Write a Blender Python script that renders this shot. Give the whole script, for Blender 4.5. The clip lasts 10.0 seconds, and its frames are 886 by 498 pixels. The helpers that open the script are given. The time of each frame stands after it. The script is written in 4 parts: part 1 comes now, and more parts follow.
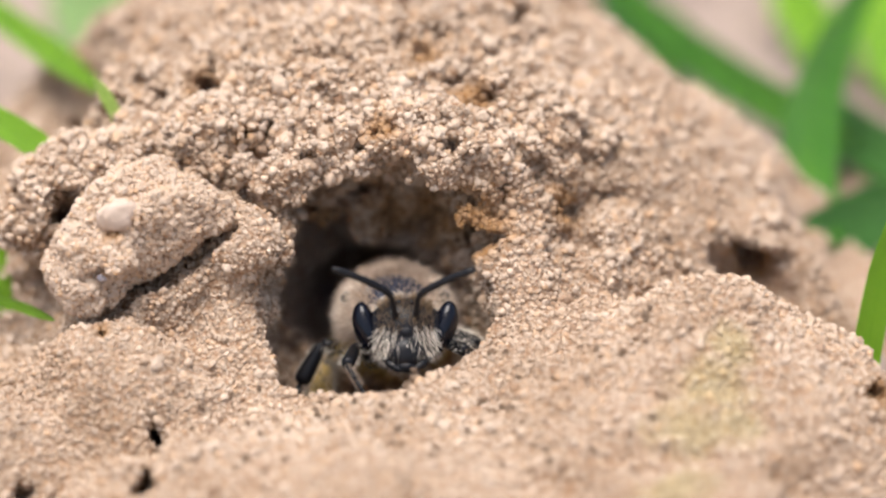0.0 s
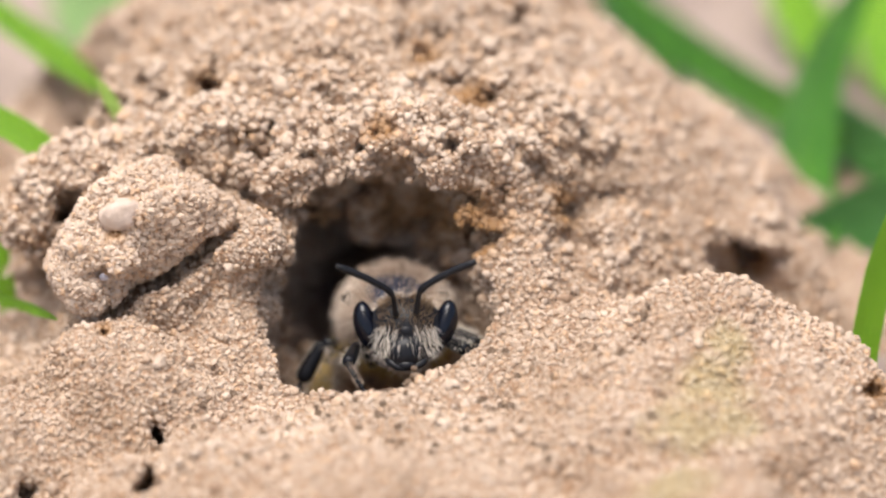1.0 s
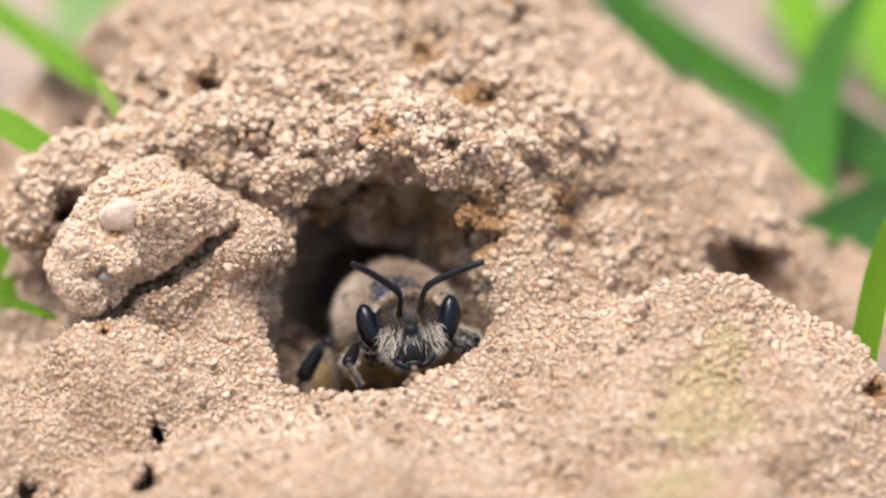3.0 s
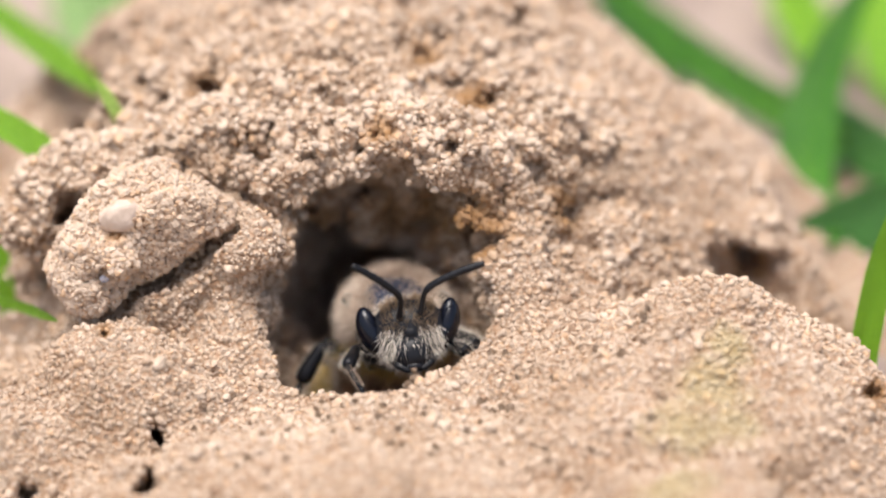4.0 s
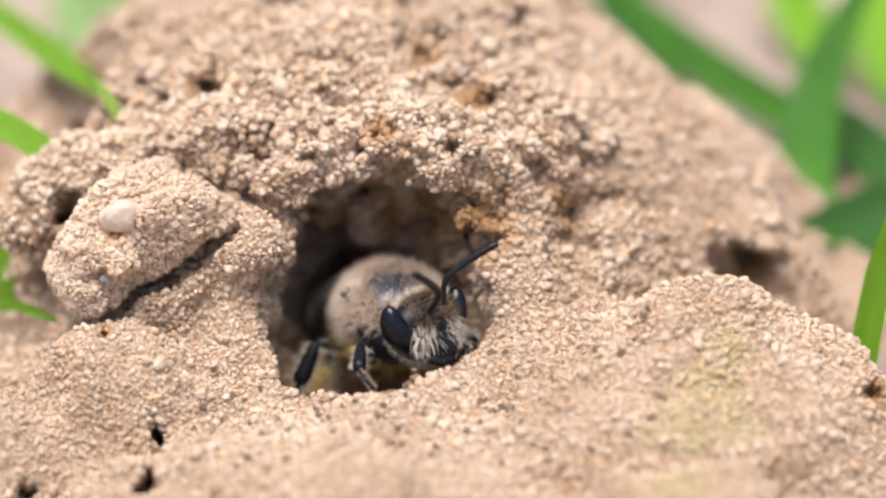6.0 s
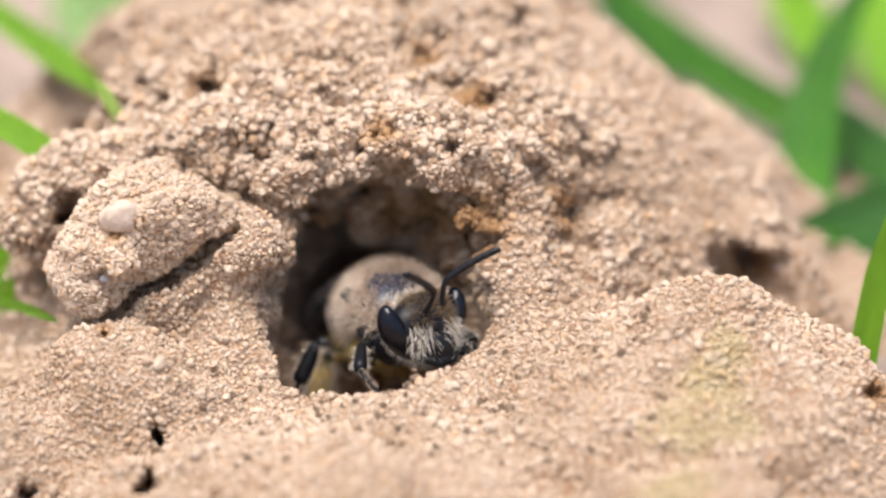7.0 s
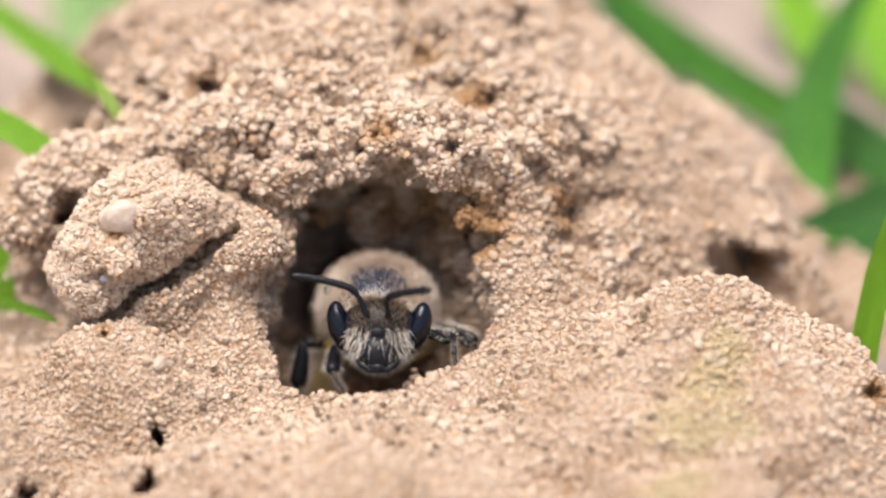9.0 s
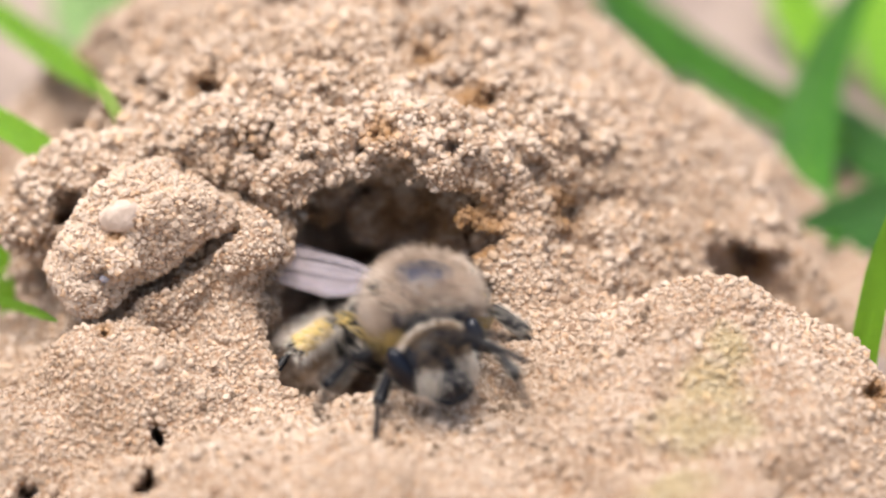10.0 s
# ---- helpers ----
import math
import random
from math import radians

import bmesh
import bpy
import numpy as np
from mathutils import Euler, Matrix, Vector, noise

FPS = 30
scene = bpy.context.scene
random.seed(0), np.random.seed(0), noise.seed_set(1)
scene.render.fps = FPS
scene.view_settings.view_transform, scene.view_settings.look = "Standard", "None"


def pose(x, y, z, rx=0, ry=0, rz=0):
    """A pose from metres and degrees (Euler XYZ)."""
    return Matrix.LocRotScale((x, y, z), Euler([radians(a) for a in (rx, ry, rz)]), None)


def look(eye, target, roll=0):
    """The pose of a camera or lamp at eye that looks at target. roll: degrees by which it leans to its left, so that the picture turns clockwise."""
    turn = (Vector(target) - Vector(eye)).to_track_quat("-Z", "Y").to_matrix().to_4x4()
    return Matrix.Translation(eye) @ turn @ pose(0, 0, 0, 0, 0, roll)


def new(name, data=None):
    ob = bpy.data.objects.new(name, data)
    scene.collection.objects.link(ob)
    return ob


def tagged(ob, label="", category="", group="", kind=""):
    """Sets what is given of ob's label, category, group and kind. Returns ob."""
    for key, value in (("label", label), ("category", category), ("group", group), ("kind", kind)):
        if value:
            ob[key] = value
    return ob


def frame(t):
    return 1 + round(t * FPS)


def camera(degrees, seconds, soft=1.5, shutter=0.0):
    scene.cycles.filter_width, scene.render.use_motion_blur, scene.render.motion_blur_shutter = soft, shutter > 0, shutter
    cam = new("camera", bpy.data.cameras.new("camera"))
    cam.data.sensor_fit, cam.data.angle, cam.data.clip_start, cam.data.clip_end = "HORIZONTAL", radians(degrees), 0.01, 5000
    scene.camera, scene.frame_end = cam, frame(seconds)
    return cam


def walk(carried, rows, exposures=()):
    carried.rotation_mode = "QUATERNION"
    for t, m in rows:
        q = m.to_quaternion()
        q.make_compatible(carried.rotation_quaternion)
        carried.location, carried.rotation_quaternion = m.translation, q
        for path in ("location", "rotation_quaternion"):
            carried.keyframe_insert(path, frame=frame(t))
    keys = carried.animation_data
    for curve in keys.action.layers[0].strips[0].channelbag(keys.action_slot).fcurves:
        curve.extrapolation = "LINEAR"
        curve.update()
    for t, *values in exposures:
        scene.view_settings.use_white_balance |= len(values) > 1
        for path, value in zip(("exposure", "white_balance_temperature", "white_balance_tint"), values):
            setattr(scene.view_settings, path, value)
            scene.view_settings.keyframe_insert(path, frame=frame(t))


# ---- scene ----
cam = camera(13.0, 10.0, 2.3, 1.4)
cam.data.dof.use_dof = True
cam.data.dof.focus_distance = 0.1497
cam.data.dof.aperture_fstop = 22.0

MM = 0.001


def eye(back=0.0, up=0.0):
    """The camera on its axis, drawn back by some millimetres and tilted up by some thousandths of a degree."""
    d = 150.0 + back
    return pose(0, -d * 0.891007 * MM, (9.0 + d * 0.453990) * MM, 63.0 + up * 0.001, 0, 0)


walk(cam, [(0.0, eye(-1.0, 8)), (0.3, eye(-0.45, 3)), (0.6, eye(0, 0)), (1.2, eye(0.05, -3)), (2.0, eye(0.1, -12)), (2.7, eye(0.1, -10)),
           (3.8, eye(0.1, 20)), (4.6, eye(0.1, 26)), (6.0, eye(0.1, 25)), (8.0, eye(0.1, 25)), (10.0, eye(0.1, 25))],
     exposures=[(0.0, 0.68, 6500, 10), (4.0, 0.77, 6500, 10), (10.0, 0.78, 6500, 10)])

# ---- light: bright overcast day ----
world = bpy.data.worlds.new("world")
scene.world = world
world.use_nodes = True
wt = world.node_tree
sky = wt.nodes.new("ShaderNodeTexSky")
sky.sky_type, sky.sun_disc = "NISHITA", False
sky.sun_elevation, sky.sun_rotation = radians(78), radians(212)
sky.dust_density, sky.air_density = 4.0, 1.0
pale = wt.nodes.new("ShaderNodeHueSaturation")
pale.inputs["Saturation"].default_value = 0.8
wt.links.new(sky.outputs[0], pale.inputs["Color"])
wt.links.new(pale.outputs[0], wt.nodes["Background"].inputs[0])
wt.nodes["Background"].inputs[1].default_value = 0.13

sun = new("sun", bpy.data.lights.new("sun", "SUN"))
sun.data.energy, sun.data.angle, sun.data.color = 2.6, radians(40), (1.0, 0.95, 0.9)
sun.matrix_world = look((-0.2, -0.18, 1.5), (0, 0, 0))


# ---- materials ----
def mat(name, rough=0.8, metal=0.0, spec=0.5):
    m = bpy.data.materials.new(name)
    m.use_nodes = True
    b = m.node_tree.nodes["Principled BSDF"]
    b.inputs["Roughness"].default_value = rough
    b.inputs["Metallic"].default_value = metal
    b.inputs["Specular IOR Level"].default_value = spec
    return m, m.node_tree, b


def node(nt, kind, **values):
    n = nt.nodes.new(kind)
    for k, v in values.items():
        n.inputs[k].default_value = v
    return n


def link(nt, a, b):
    nt.links.new(a, b)


def ramp(nt, fac, *stops):
    n = nt.nodes.new("ShaderNodeValToRGB")
    while len(n.color_ramp.elements) < len(stops):
        n.color_ramp.elements.new(0.5)
    for e, (p, c) in zip(n.color_ramp.elements, stops):
        e.position, e.color = p, (*c, 1)
    link(nt, fac, n.inputs[0])
    return n.outputs[0]


def grain(nt, scale, detail=3.0, rough=0.6):
    """Noise in object space; scale in cycles per metre."""
    c = nt.nodes.new("ShaderNodeTexCoord")
    n = node(nt, "ShaderNodeTexNoise", Scale=scale, Detail=detail, Roughness=rough)
    link(nt, c.outputs["Object"], n.inputs["Vector"])
    return n.outputs[0]


def blend(nt, fac, a, b, kind="MIX"):
    n = nt.nodes.new("ShaderNodeMix")
    n.data_type, n.blend_type = "RGBA", kind
    for s, v in ((n.inputs[0], fac), (n.inputs[6], a), (n.inputs[7], b)):
        if isinstance(v, (int, float)):
            s.default_value = v
        elif isinstance(v, tuple):
            s.default_value = (*v, 1)
        else:
            link(nt, v, s)
    return n.outputs[2]


def calc(nt, op, a, b=0.5, c=0.0):
    n = nt.nodes.new("ShaderNodeMath")
    n.operation = op
    for s, v in zip(n.inputs, (a, b, c)):
        if isinstance(v, (int, float)):
            s.default_value = v
        else:
            link(nt, v, s)
    return n.outputs[0]


def bump(nt, b, height, dist, strength=1.0):
    n = node(nt, "ShaderNodeBump", Strength=strength, Distance=dist)
    link(nt, height, n.inputs["Height"])
    link(nt, n.outputs[0], b.inputs["Normal"])


def spots(nt, places, soft=0.6):
    """A mask of spots with ragged edges: places of x, y, z and radius in millimetres."""
    c = nt.nodes.new("ShaderNodeTexCoord")
    rag = calc(nt, "MULTIPLY_ADD", grain(nt, 900, 4), 1.4, -0.7)
    total = None
    for x, y, z, r in places:
        v = nt.nodes.new("ShaderNodeVectorMath")
        v.operation = "DISTANCE"
        link(nt, c.outputs["Object"], v.inputs[0])
        v.inputs[1].default_value = (x * MM, y * MM, z * MM)
        d = calc(nt, "MULTIPLY_ADD", v.outputs["Value"], -1.0 / (r * MM), 1.0)
        d = calc(nt, "ADD", d, rag)
        n = node(nt, "ShaderNodeMapRange")
        link(nt, d, n.inputs[0])
        n.inputs[1].default_value, n.inputs[2].default_value = 0.0, soft
        total = n.outputs[0] if total is None else calc(nt, "MAXIMUM", total, n.outputs[0])
    return total


ALGAE = ((10.78, -4.66, 7.34, 1.3), (10.06, -6.44, 6.61, 1.8), (9.04, -8.07, 5.60, 1.9), (10.83, -7.88, 5.98, 1.4), (8.31, -11.95, 5.69, 1.9), (10.67, -6.75, 6.55, 1.3))
# Iron stains; those in pits and on burrow walls also imitate shade.
IRON_AND_SHADE = ((-0.88, 8.54, 13.43, 1.2), (1.25, 6.31, 12.35, 1.4), (-12.35, 11.85, 12.20, 1.6), (-9.35, 7.67, 12.26, 1.2), (4.82, 3.91, 8.74, 1.2), (2.58, 3.46, 9.51, 1.0), (12.41, 8.24, 4.57, 1.6), (16.32, -4.56, 5.33, 0.9), (-12.98, -2.27, 6.53, 0.6), (-12.53, -0.82, 9.93, 0.5), (-2.29, 3.26, 12.42, 0.9), (-7.64, 4.57, 11.68, 0.8), (1.24, 2.06, 8.97, 2.0), (-0.09, 6.29, 7.35, 2.2), (-1.92, 7.06, 7.22, 2.0), (-5.09, 6.08, 6.95, 1.6))


def cells(nt, scale):
    c = nt.nodes.new("ShaderNodeTexCoord")
    warp = node(nt, "ShaderNodeTexNoise", Scale=scale * 0.6, Detail=2.0)
    link(nt, c.outputs["Object"], warp.inputs["Vector"])
    add = nt.nodes.new("ShaderNodeVectorMath")
    add.operation = "MULTIPLY_ADD"
    add.inputs[1].default_value = (0.5 / scale,) * 3
    link(nt, warp.outputs["Color"], add.inputs[0])
    link(nt, c.outputs["Object"], add.inputs[2])
    v = node(nt, "ShaderNodeTexVoronoi", Scale=scale)
    link(nt, add.outputs[0], v.inputs["Vector"])
    return v


def soil_material(name, loose):
    m, nt, b = mat(name, 0.95, 0, 0.1)
    big = grain(nt, 260, 4)
    base = ramp(nt, big, (0.3, (0.48, 0.365, 0.272)), (0.5, (0.565, 0.443, 0.342)), (0.7, (0.64, 0.516, 0.408)))
    if loose:
        g = nt.nodes.new("ShaderNodeNewGeometry")
        tint = ramp(nt, g.outputs["Random Per Island"], (0.0, (0.56, 0.47, 0.41)), (0.04, (0.78, 0.70, 0.63)), (0.09, (0.94, 0.91, 0.88)), (0.5, (1.0, 1.0, 1.0)),
                    (0.74, (1.0, 0.95, 0.89)), (0.9, (1.0, 0.85, 0.69)), (0.95, (1.04, 1.03, 1.02)), (1.0, (1.05, 1.06, 1.06)))
    else:
        cell = cells(nt, 4300)
        # Darker and warmer than the loose grains, so gaps between them read as shaded.
        base = ramp(nt, big, (0.3, (0.40, 0.295, 0.21)), (0.5, (0.48, 0.37, 0.28)), (0.7, (0.56, 0.445, 0.35)))
        tint = ramp(nt, cell.outputs["Color"], (0.1, (0.80, 0.74, 0.68)), (0.4, (0.97, 0.95, 0.92)), (0.65, (1.0, 0.97, 0.93)), (0.9, (1.08, 1.06, 1.05)))
        # Brown cell edges paint in the shade of the clefts between grains.
        gap_shade = ramp(nt, cell.outputs["Distance"], (0.38, (1.0, 1.0, 1.0)), (0.75, (0.74, 0.62, 0.53)))
        tint = blend(nt, 1.0, tint, gap_shade, "MULTIPLY")
    col = blend(nt, 1.0, base, tint, "MULTIPLY")
    col = blend(nt, calc(nt, "MULTIPLY", spots(nt, ALGAE), 0.32), col, (0.42, 0.38, 0.15))
    col = blend(nt, calc(nt, "MULTIPLY", spots(nt, IRON_AND_SHADE), 0.72), col, (0.30, 0.145, 0.04))
    link(nt, col, b.inputs["Base Color"])
    h = calc(nt, "ADD", grain(nt, 9000, 3), calc(nt, "MULTIPLY", grain(nt, 1500, 3), 1.5))
    if loose:
        bump(nt, b, h, 0.00008, 1.0)
    else:
        bump(nt, b, calc(nt, "MULTIPLY_ADD", cell.outputs["Distance"], -1.6, h), 0.00012, 1.0)
    return m


SOIL = soil_material("soil_crust", False)
GRAINS = soil_material("soil_grain", True)


def plain(name, dark, light, scale, rough=0.6, spec=0.5, rise=0.0, metal=0.0, coat=0.0):
    """A material of two tones mixed by noise, with some relief."""
    m, nt, b = mat(name, rough, metal, spec)
    link(nt, ramp(nt, grain(nt, scale, 4), (0.3, dark), (0.7, light)), b.inputs["Base Color"])
    r = calc(nt, "MULTIPLY_ADD", grain(nt, scale * 2.3, 3), 0.25, rough - 0.12)
    link(nt, r, b.inputs["Roughness"])
    b.inputs["Coat Weight"].default_value = coat
    if rise:
        bump(nt, b, grain(nt, scale * 4, 3), rise)
    return m


PEBBLE = plain("pale_pebble", (0.45, 0.345, 0.27), (0.60, 0.475, 0.385), 1200, 0.7, 0.4, 0.00005)
FAR_SOIL = plain("damp_soil", (0.20, 0.15, 0.12), (0.44, 0.345, 0.285), 130, 0.9, 0.3, 0.0008)


def leaf_material(name, dark, light):
    m, nt, b = mat(name, 0.42, 0, 0.45)
    c = nt.nodes.new("ShaderNodeUVMap")
    w = node(nt, "ShaderNodeTexWave", Scale=9.0, Distortion=0.6)
    link(nt, c.outputs[0], w.inputs["Vector"])
    f = calc(nt, "MULTIPLY_ADD", w.outputs["Fac"], 0.45, calc(nt, "MULTIPLY", grain(nt, 260, 3), 0.55))
    col = ramp(nt, f, (0.2, dark), (0.8, light))
    link(nt, col, b.inputs["Base Color"])
    bump(nt, b, w.outputs["Fac"], 0.00006, 0.7)
    tr = nt.nodes.new("ShaderNodeBsdfTranslucent")
    link(nt, blend(nt, 1.0, col, (1.2, 1.3, 0.5), "MULTIPLY"), tr.inputs[0])
    mix = node(nt, "ShaderNodeMixShader", Fac=0.3)
    link(nt, b.outputs[0], mix.inputs[1])
    link(nt, tr.outputs[0], mix.inputs[2])
    link(nt, mix.outputs[0], nt.nodes["Material Output"].inputs[0])
    return m


LEAF = leaf_material("grass_green", (0.035, 0.15, 0.010), (0.10, 0.29, 0.03))
LEAF_LIGHT = leaf_material("grass_yellow_green", (0.15, 0.34, 0.015), (0.27, 0.50, 0.035))
LEAF_TIP = leaf_material("grass_tip_pale", (0.34, 0.52, 0.07), (0.55, 0.70, 0.22))
LEAF_DARK = leaf_material("grass_blue_green", (0.04, 0.15, 0.025), (0.09, 0.24, 0.05))

LEAF_PALE = leaf_material("grass_pale_green", (0.22, 0.36, 0.12), (0.36, 0.50, 0.20))

CHITIN = plain("black_chitin", (0.006, 0.006, 0.008), (0.012, 0.012, 0.014), 2500, 0.32, 0.2, 0.00001)
# Black chitin with the sky's blue reflection put into its base colour.
BALD = plain("sky_tinted_chitin", (0.012, 0.015, 0.026), (0.024, 0.030, 0.052), 2500, 0.28, 0.65, 0.00002)
EYE = plain("eye_black", (0.001, 0.002, 0.005), (0.003, 0.004, 0.010), 9000, 0.16, 0.34, 0.000002)
FUR_TAN = plain("tan_hair", (0.41, 0.30, 0.215), (0.68, 0.54, 0.42), 900, 0.75, 0.3)
FUR_PALE = plain("pale_hair", (0.72, 0.63, 0.52), (0.92, 0.84, 0.73), 900, 0.7, 0.3)
FUR_FLANK = plain("flank_hair", (0.58, 0.48, 0.38), (0.84, 0.74, 0.62), 900, 0.72, 0.3)
FUR_BROWN = plain("brown_hair", (0.17, 0.11, 0.065), (0.33, 0.23, 0.14), 900, 0.75, 0.3)
FUR_YELLOW = plain("pollen_dusted_hair", (0.34, 0.23, 0.07), (0.56, 0.40, 0.14), 900, 0.75, 0.3)
POLLEN = plain("yellow_pollen", (0.62, 0.44, 0.14), (0.82, 0.64, 0.28), 5000, 0.9, 0.2, 0.00006)


def wing_material():
    m, nt, b = mat("smoky_wing", 0.18, 0, 0.7)
    link(nt, ramp(nt, grain(nt, 500, 3), (0.3, (0.36, 0.30, 0.31)), (0.7, (0.56, 0.49, 0.52))), b.inputs["Base Color"])
    b.inputs["Sheen Weight"].default_value = 0.2
    t = nt.nodes.new("ShaderNodeBsdfTransparent")
    mix = node(nt, "ShaderNodeMixShader", Fac=0.3)
    link(nt, t.outputs[0], mix.inputs[1])
    link(nt, b.outputs[0], mix.inputs[2])
    link(nt, mix.outputs[0], nt.nodes["Material Output"].inputs[0])
    bump(nt, b, grain(nt, 1500, 2), 0.00004, 0.5)
    return m


WING = wing_material()


# ---- mesh helpers; all lengths below are millimetres ----
def mesh_from(name, verts, faces, material, smooth=True):
    """verts: (n, 3) in millimetres; faces: (m, k) of one size."""
    verts, faces = np.asarray(verts, np.float32) * MM, np.asarray(faces, np.int32)
    me = bpy.data.meshes.new(name)
    me.vertices.add(len(verts))
    me.vertices.foreach_set("co", verts.ravel())
    n, k = faces.shape
    me.loops.add(n * k)
    me.loops.foreach_set("vertex_index", faces.ravel())
    me.polygons.add(n)
    me.polygons.foreach_set("loop_start", np.arange(0, n * k, k, dtype=np.int32))
    me.update(calc_edges=True)
    me.polygons.foreach_set("use_smooth", np.full(n, smooth, bool))
    me.materials.append(material)
    me.update()
    return me


def bm_mesh(name, bm, material, smooth=True):
    me = bpy.data.meshes.new(name)
    for v in bm.verts:
        v.co *= MM
    bm.to_mesh(me)
    bm.free()
    for p in me.polygons:
        p.use_smooth = smooth
    me.materials.append(material)
    return me


def part(name, me, parent, label="", at=None):
    ob = new(name, me)
    ob.parent = parent
    if at is not None:
        ob.matrix_basis = at
    return tagged(ob, label) if label else ob


LATTICE = np.random.RandomState(5).rand(32, 32, 32).astype(np.float32)


def value_noise(x, y, z, size, seed=0.0):
    """Smooth noise of 0 to 1; size: its wavelength in millimetres."""
    out = 0
    axes = []
    for a, s in ((x, 3.1), (y, 7.7), (z, 13.3)):
        a = np.asarray(a, np.float32) / size + s + seed * s
        i = np.floor(a).astype(np.int32)
        w = a - i
        axes.append((i & 31, (i + 1) & 31, w * w * (3 - 2 * w)))
    (x0, x1, u), (y0, y1, v), (z0, z1, w) = axes
    for xi, a in ((x0, 1 - u), (x1, u)):
        for yi, b in ((y0, 1 - v), (y1, v)):
            out = out + a * b * (LATTICE[xi, yi, z0] * (1 - w) + LATTICE[xi, yi, z1] * w)
    return out


def surface_net(field, lo, hi, step):
    """The zero surface of a field that is negative inside soil, as vertices and quads."""
    axes = [np.arange(a, b + step, step, dtype=np.float32) for a, b in zip(lo, hi)]
    X, Y, Z = np.meshgrid(*axes, indexing="ij", sparse=True)
    f = field(X, Y, Z).astype(np.float32)
    f[0], f[-1], f[:, 0], f[:, -1], f[:, :, 0], f[:, :, -1] = 1, 1, 1, 1, 1, 1
    n = np.array(f.shape)
    inside = f < 0
    corner = [(i, j, k) for i in (0, 1) for j in (0, 1) for k in (0, 1)]
    cut = lambda a, c: a[c[0]:n[0] - 1 + c[0], c[1]:n[1] - 1 + c[1], c[2]:n[2] - 1 + c[2]]
    some = np.zeros(n - 1, np.int8)
    for c in corner:
        some += cut(inside, c)
    cells = np.argwhere((some > 0) & (some < 8))
    index = np.full(n - 1, -1, np.int32)
    index[tuple(cells.T)] = np.arange(len(cells))
    total, weight = np.zeros((len(cells), 3)), np.zeros((len(cells), 1))
    for a in corner:
        for d in range(3):
            if a[d]:
                continue
            b = list(a)
            b[d] = 1
            pa, pb = cells + a, cells + b
            fa, fb = f[tuple(pa.T)], f[tuple(pb.T)]
            hit = ((fa < 0) != (fb < 0))[:, None]
            t = np.where(hit[:, 0], fa / np.where(fa == fb, 1, fa - fb), 0)[:, None]
            total += np.where(hit, pa + t * (pb - pa), 0)
            weight += hit
    verts = total / weight * step + np.array(lo)
    quads = []
    for d in range(3):
        e, g = (d + 1) % 3, (d + 2) % 3
        sl0, sl1 = [slice(None)] * 3, [slice(None)] * 3
        sl0[d], sl1[d] = slice(0, -1), slice(1, None)
        a, b = inside[tuple(sl0)], inside[tuple(sl1)]
        for flip in (False, True):
            p = np.argwhere((a & ~b) if not flip else (~a & b))
            p = p[(p[:, e] > 0) & (p[:, g] > 0) & (p[:, e] < n[e] - 1) & (p[:, g] < n[g] - 1)]
            ring = []
            for de, dg in ((-1, -1), (0, -1), (0, 0), (-1, 0)):
                q = p.copy()
                q[:, e] += de
                q[:, g] += dg
                ring.append(index[tuple(q.T)])
            quads.append(np.stack(ring[::-1] if flip else ring, 1))
    return verts, np.concatenate(quads)


def whole_piece(verts, quads):
    """Keeps the largest connected piece of a mesh."""
    label = np.arange(len(verts))
    while True:
        low = label[quads].min(1)
        fresh = label.copy()
        for i in range(4):
            np.minimum.at(fresh, quads[:, i], low)
        fresh = fresh[fresh]
        if (fresh == label).all():
            break
        label = fresh
    main = np.bincount(label).argmax()
    keep = label == main
    place = np.cumsum(keep) - 1
    return verts[keep], place[quads[keep[quads[:, 0]]]]


def smooth_min(a, b, k):
    h = np.clip(0.5 + 0.5 * (b - a) / k, 0, 1)
    return b * (1 - h) + a * h - k * h * (1 - h)


def ellipsoid(X, Y, Z, c, r, turn=0.0):
    s, co = math.sin(radians(turn)), math.cos(radians(turn))
    x, y, z = X - c[0], Y - c[1], Z - c[2]
    x, y = co * x + s * y, -s * x + co * y
    k = np.sqrt((x / r[0]) ** 2 + (y / r[1]) ** 2 + (z / r[2]) ** 2)
    return (k - 1) * min(r) * 0.9


def tube(X, Y, Z, a, b, ra, rb):
    a, b = np.array(a, float), np.array(b, float)
    d = b - a
    t = np.clip(((X - a[0]) * d[0] + (Y - a[1]) * d[1] + (Z - a[2]) * d[2]) / (d @ d), 0, 1)
    return np.sqrt((X - a[0] - t * d[0]) ** 2 + (Y - a[1] - t * d[1]) ** 2 + (Z - a[2] - t * d[2]) ** 2) - (ra + (rb - ra) * t)


# ---- the soil mound round the burrow ----
def dome(X, Y, c, top, left, right, front, back):
    """The height of a rounded heap; each width is the distance over which that side first drops by a millimetre."""
    x, y = X - c[0], Y - c[1]
    return top - (x / np.where(x < 0, left, right)) ** 2 - (y / np.where(y < 0, front, back)) ** 2


def smooth_max(a, b, k):
    return -smooth_min(-a, -b, k)


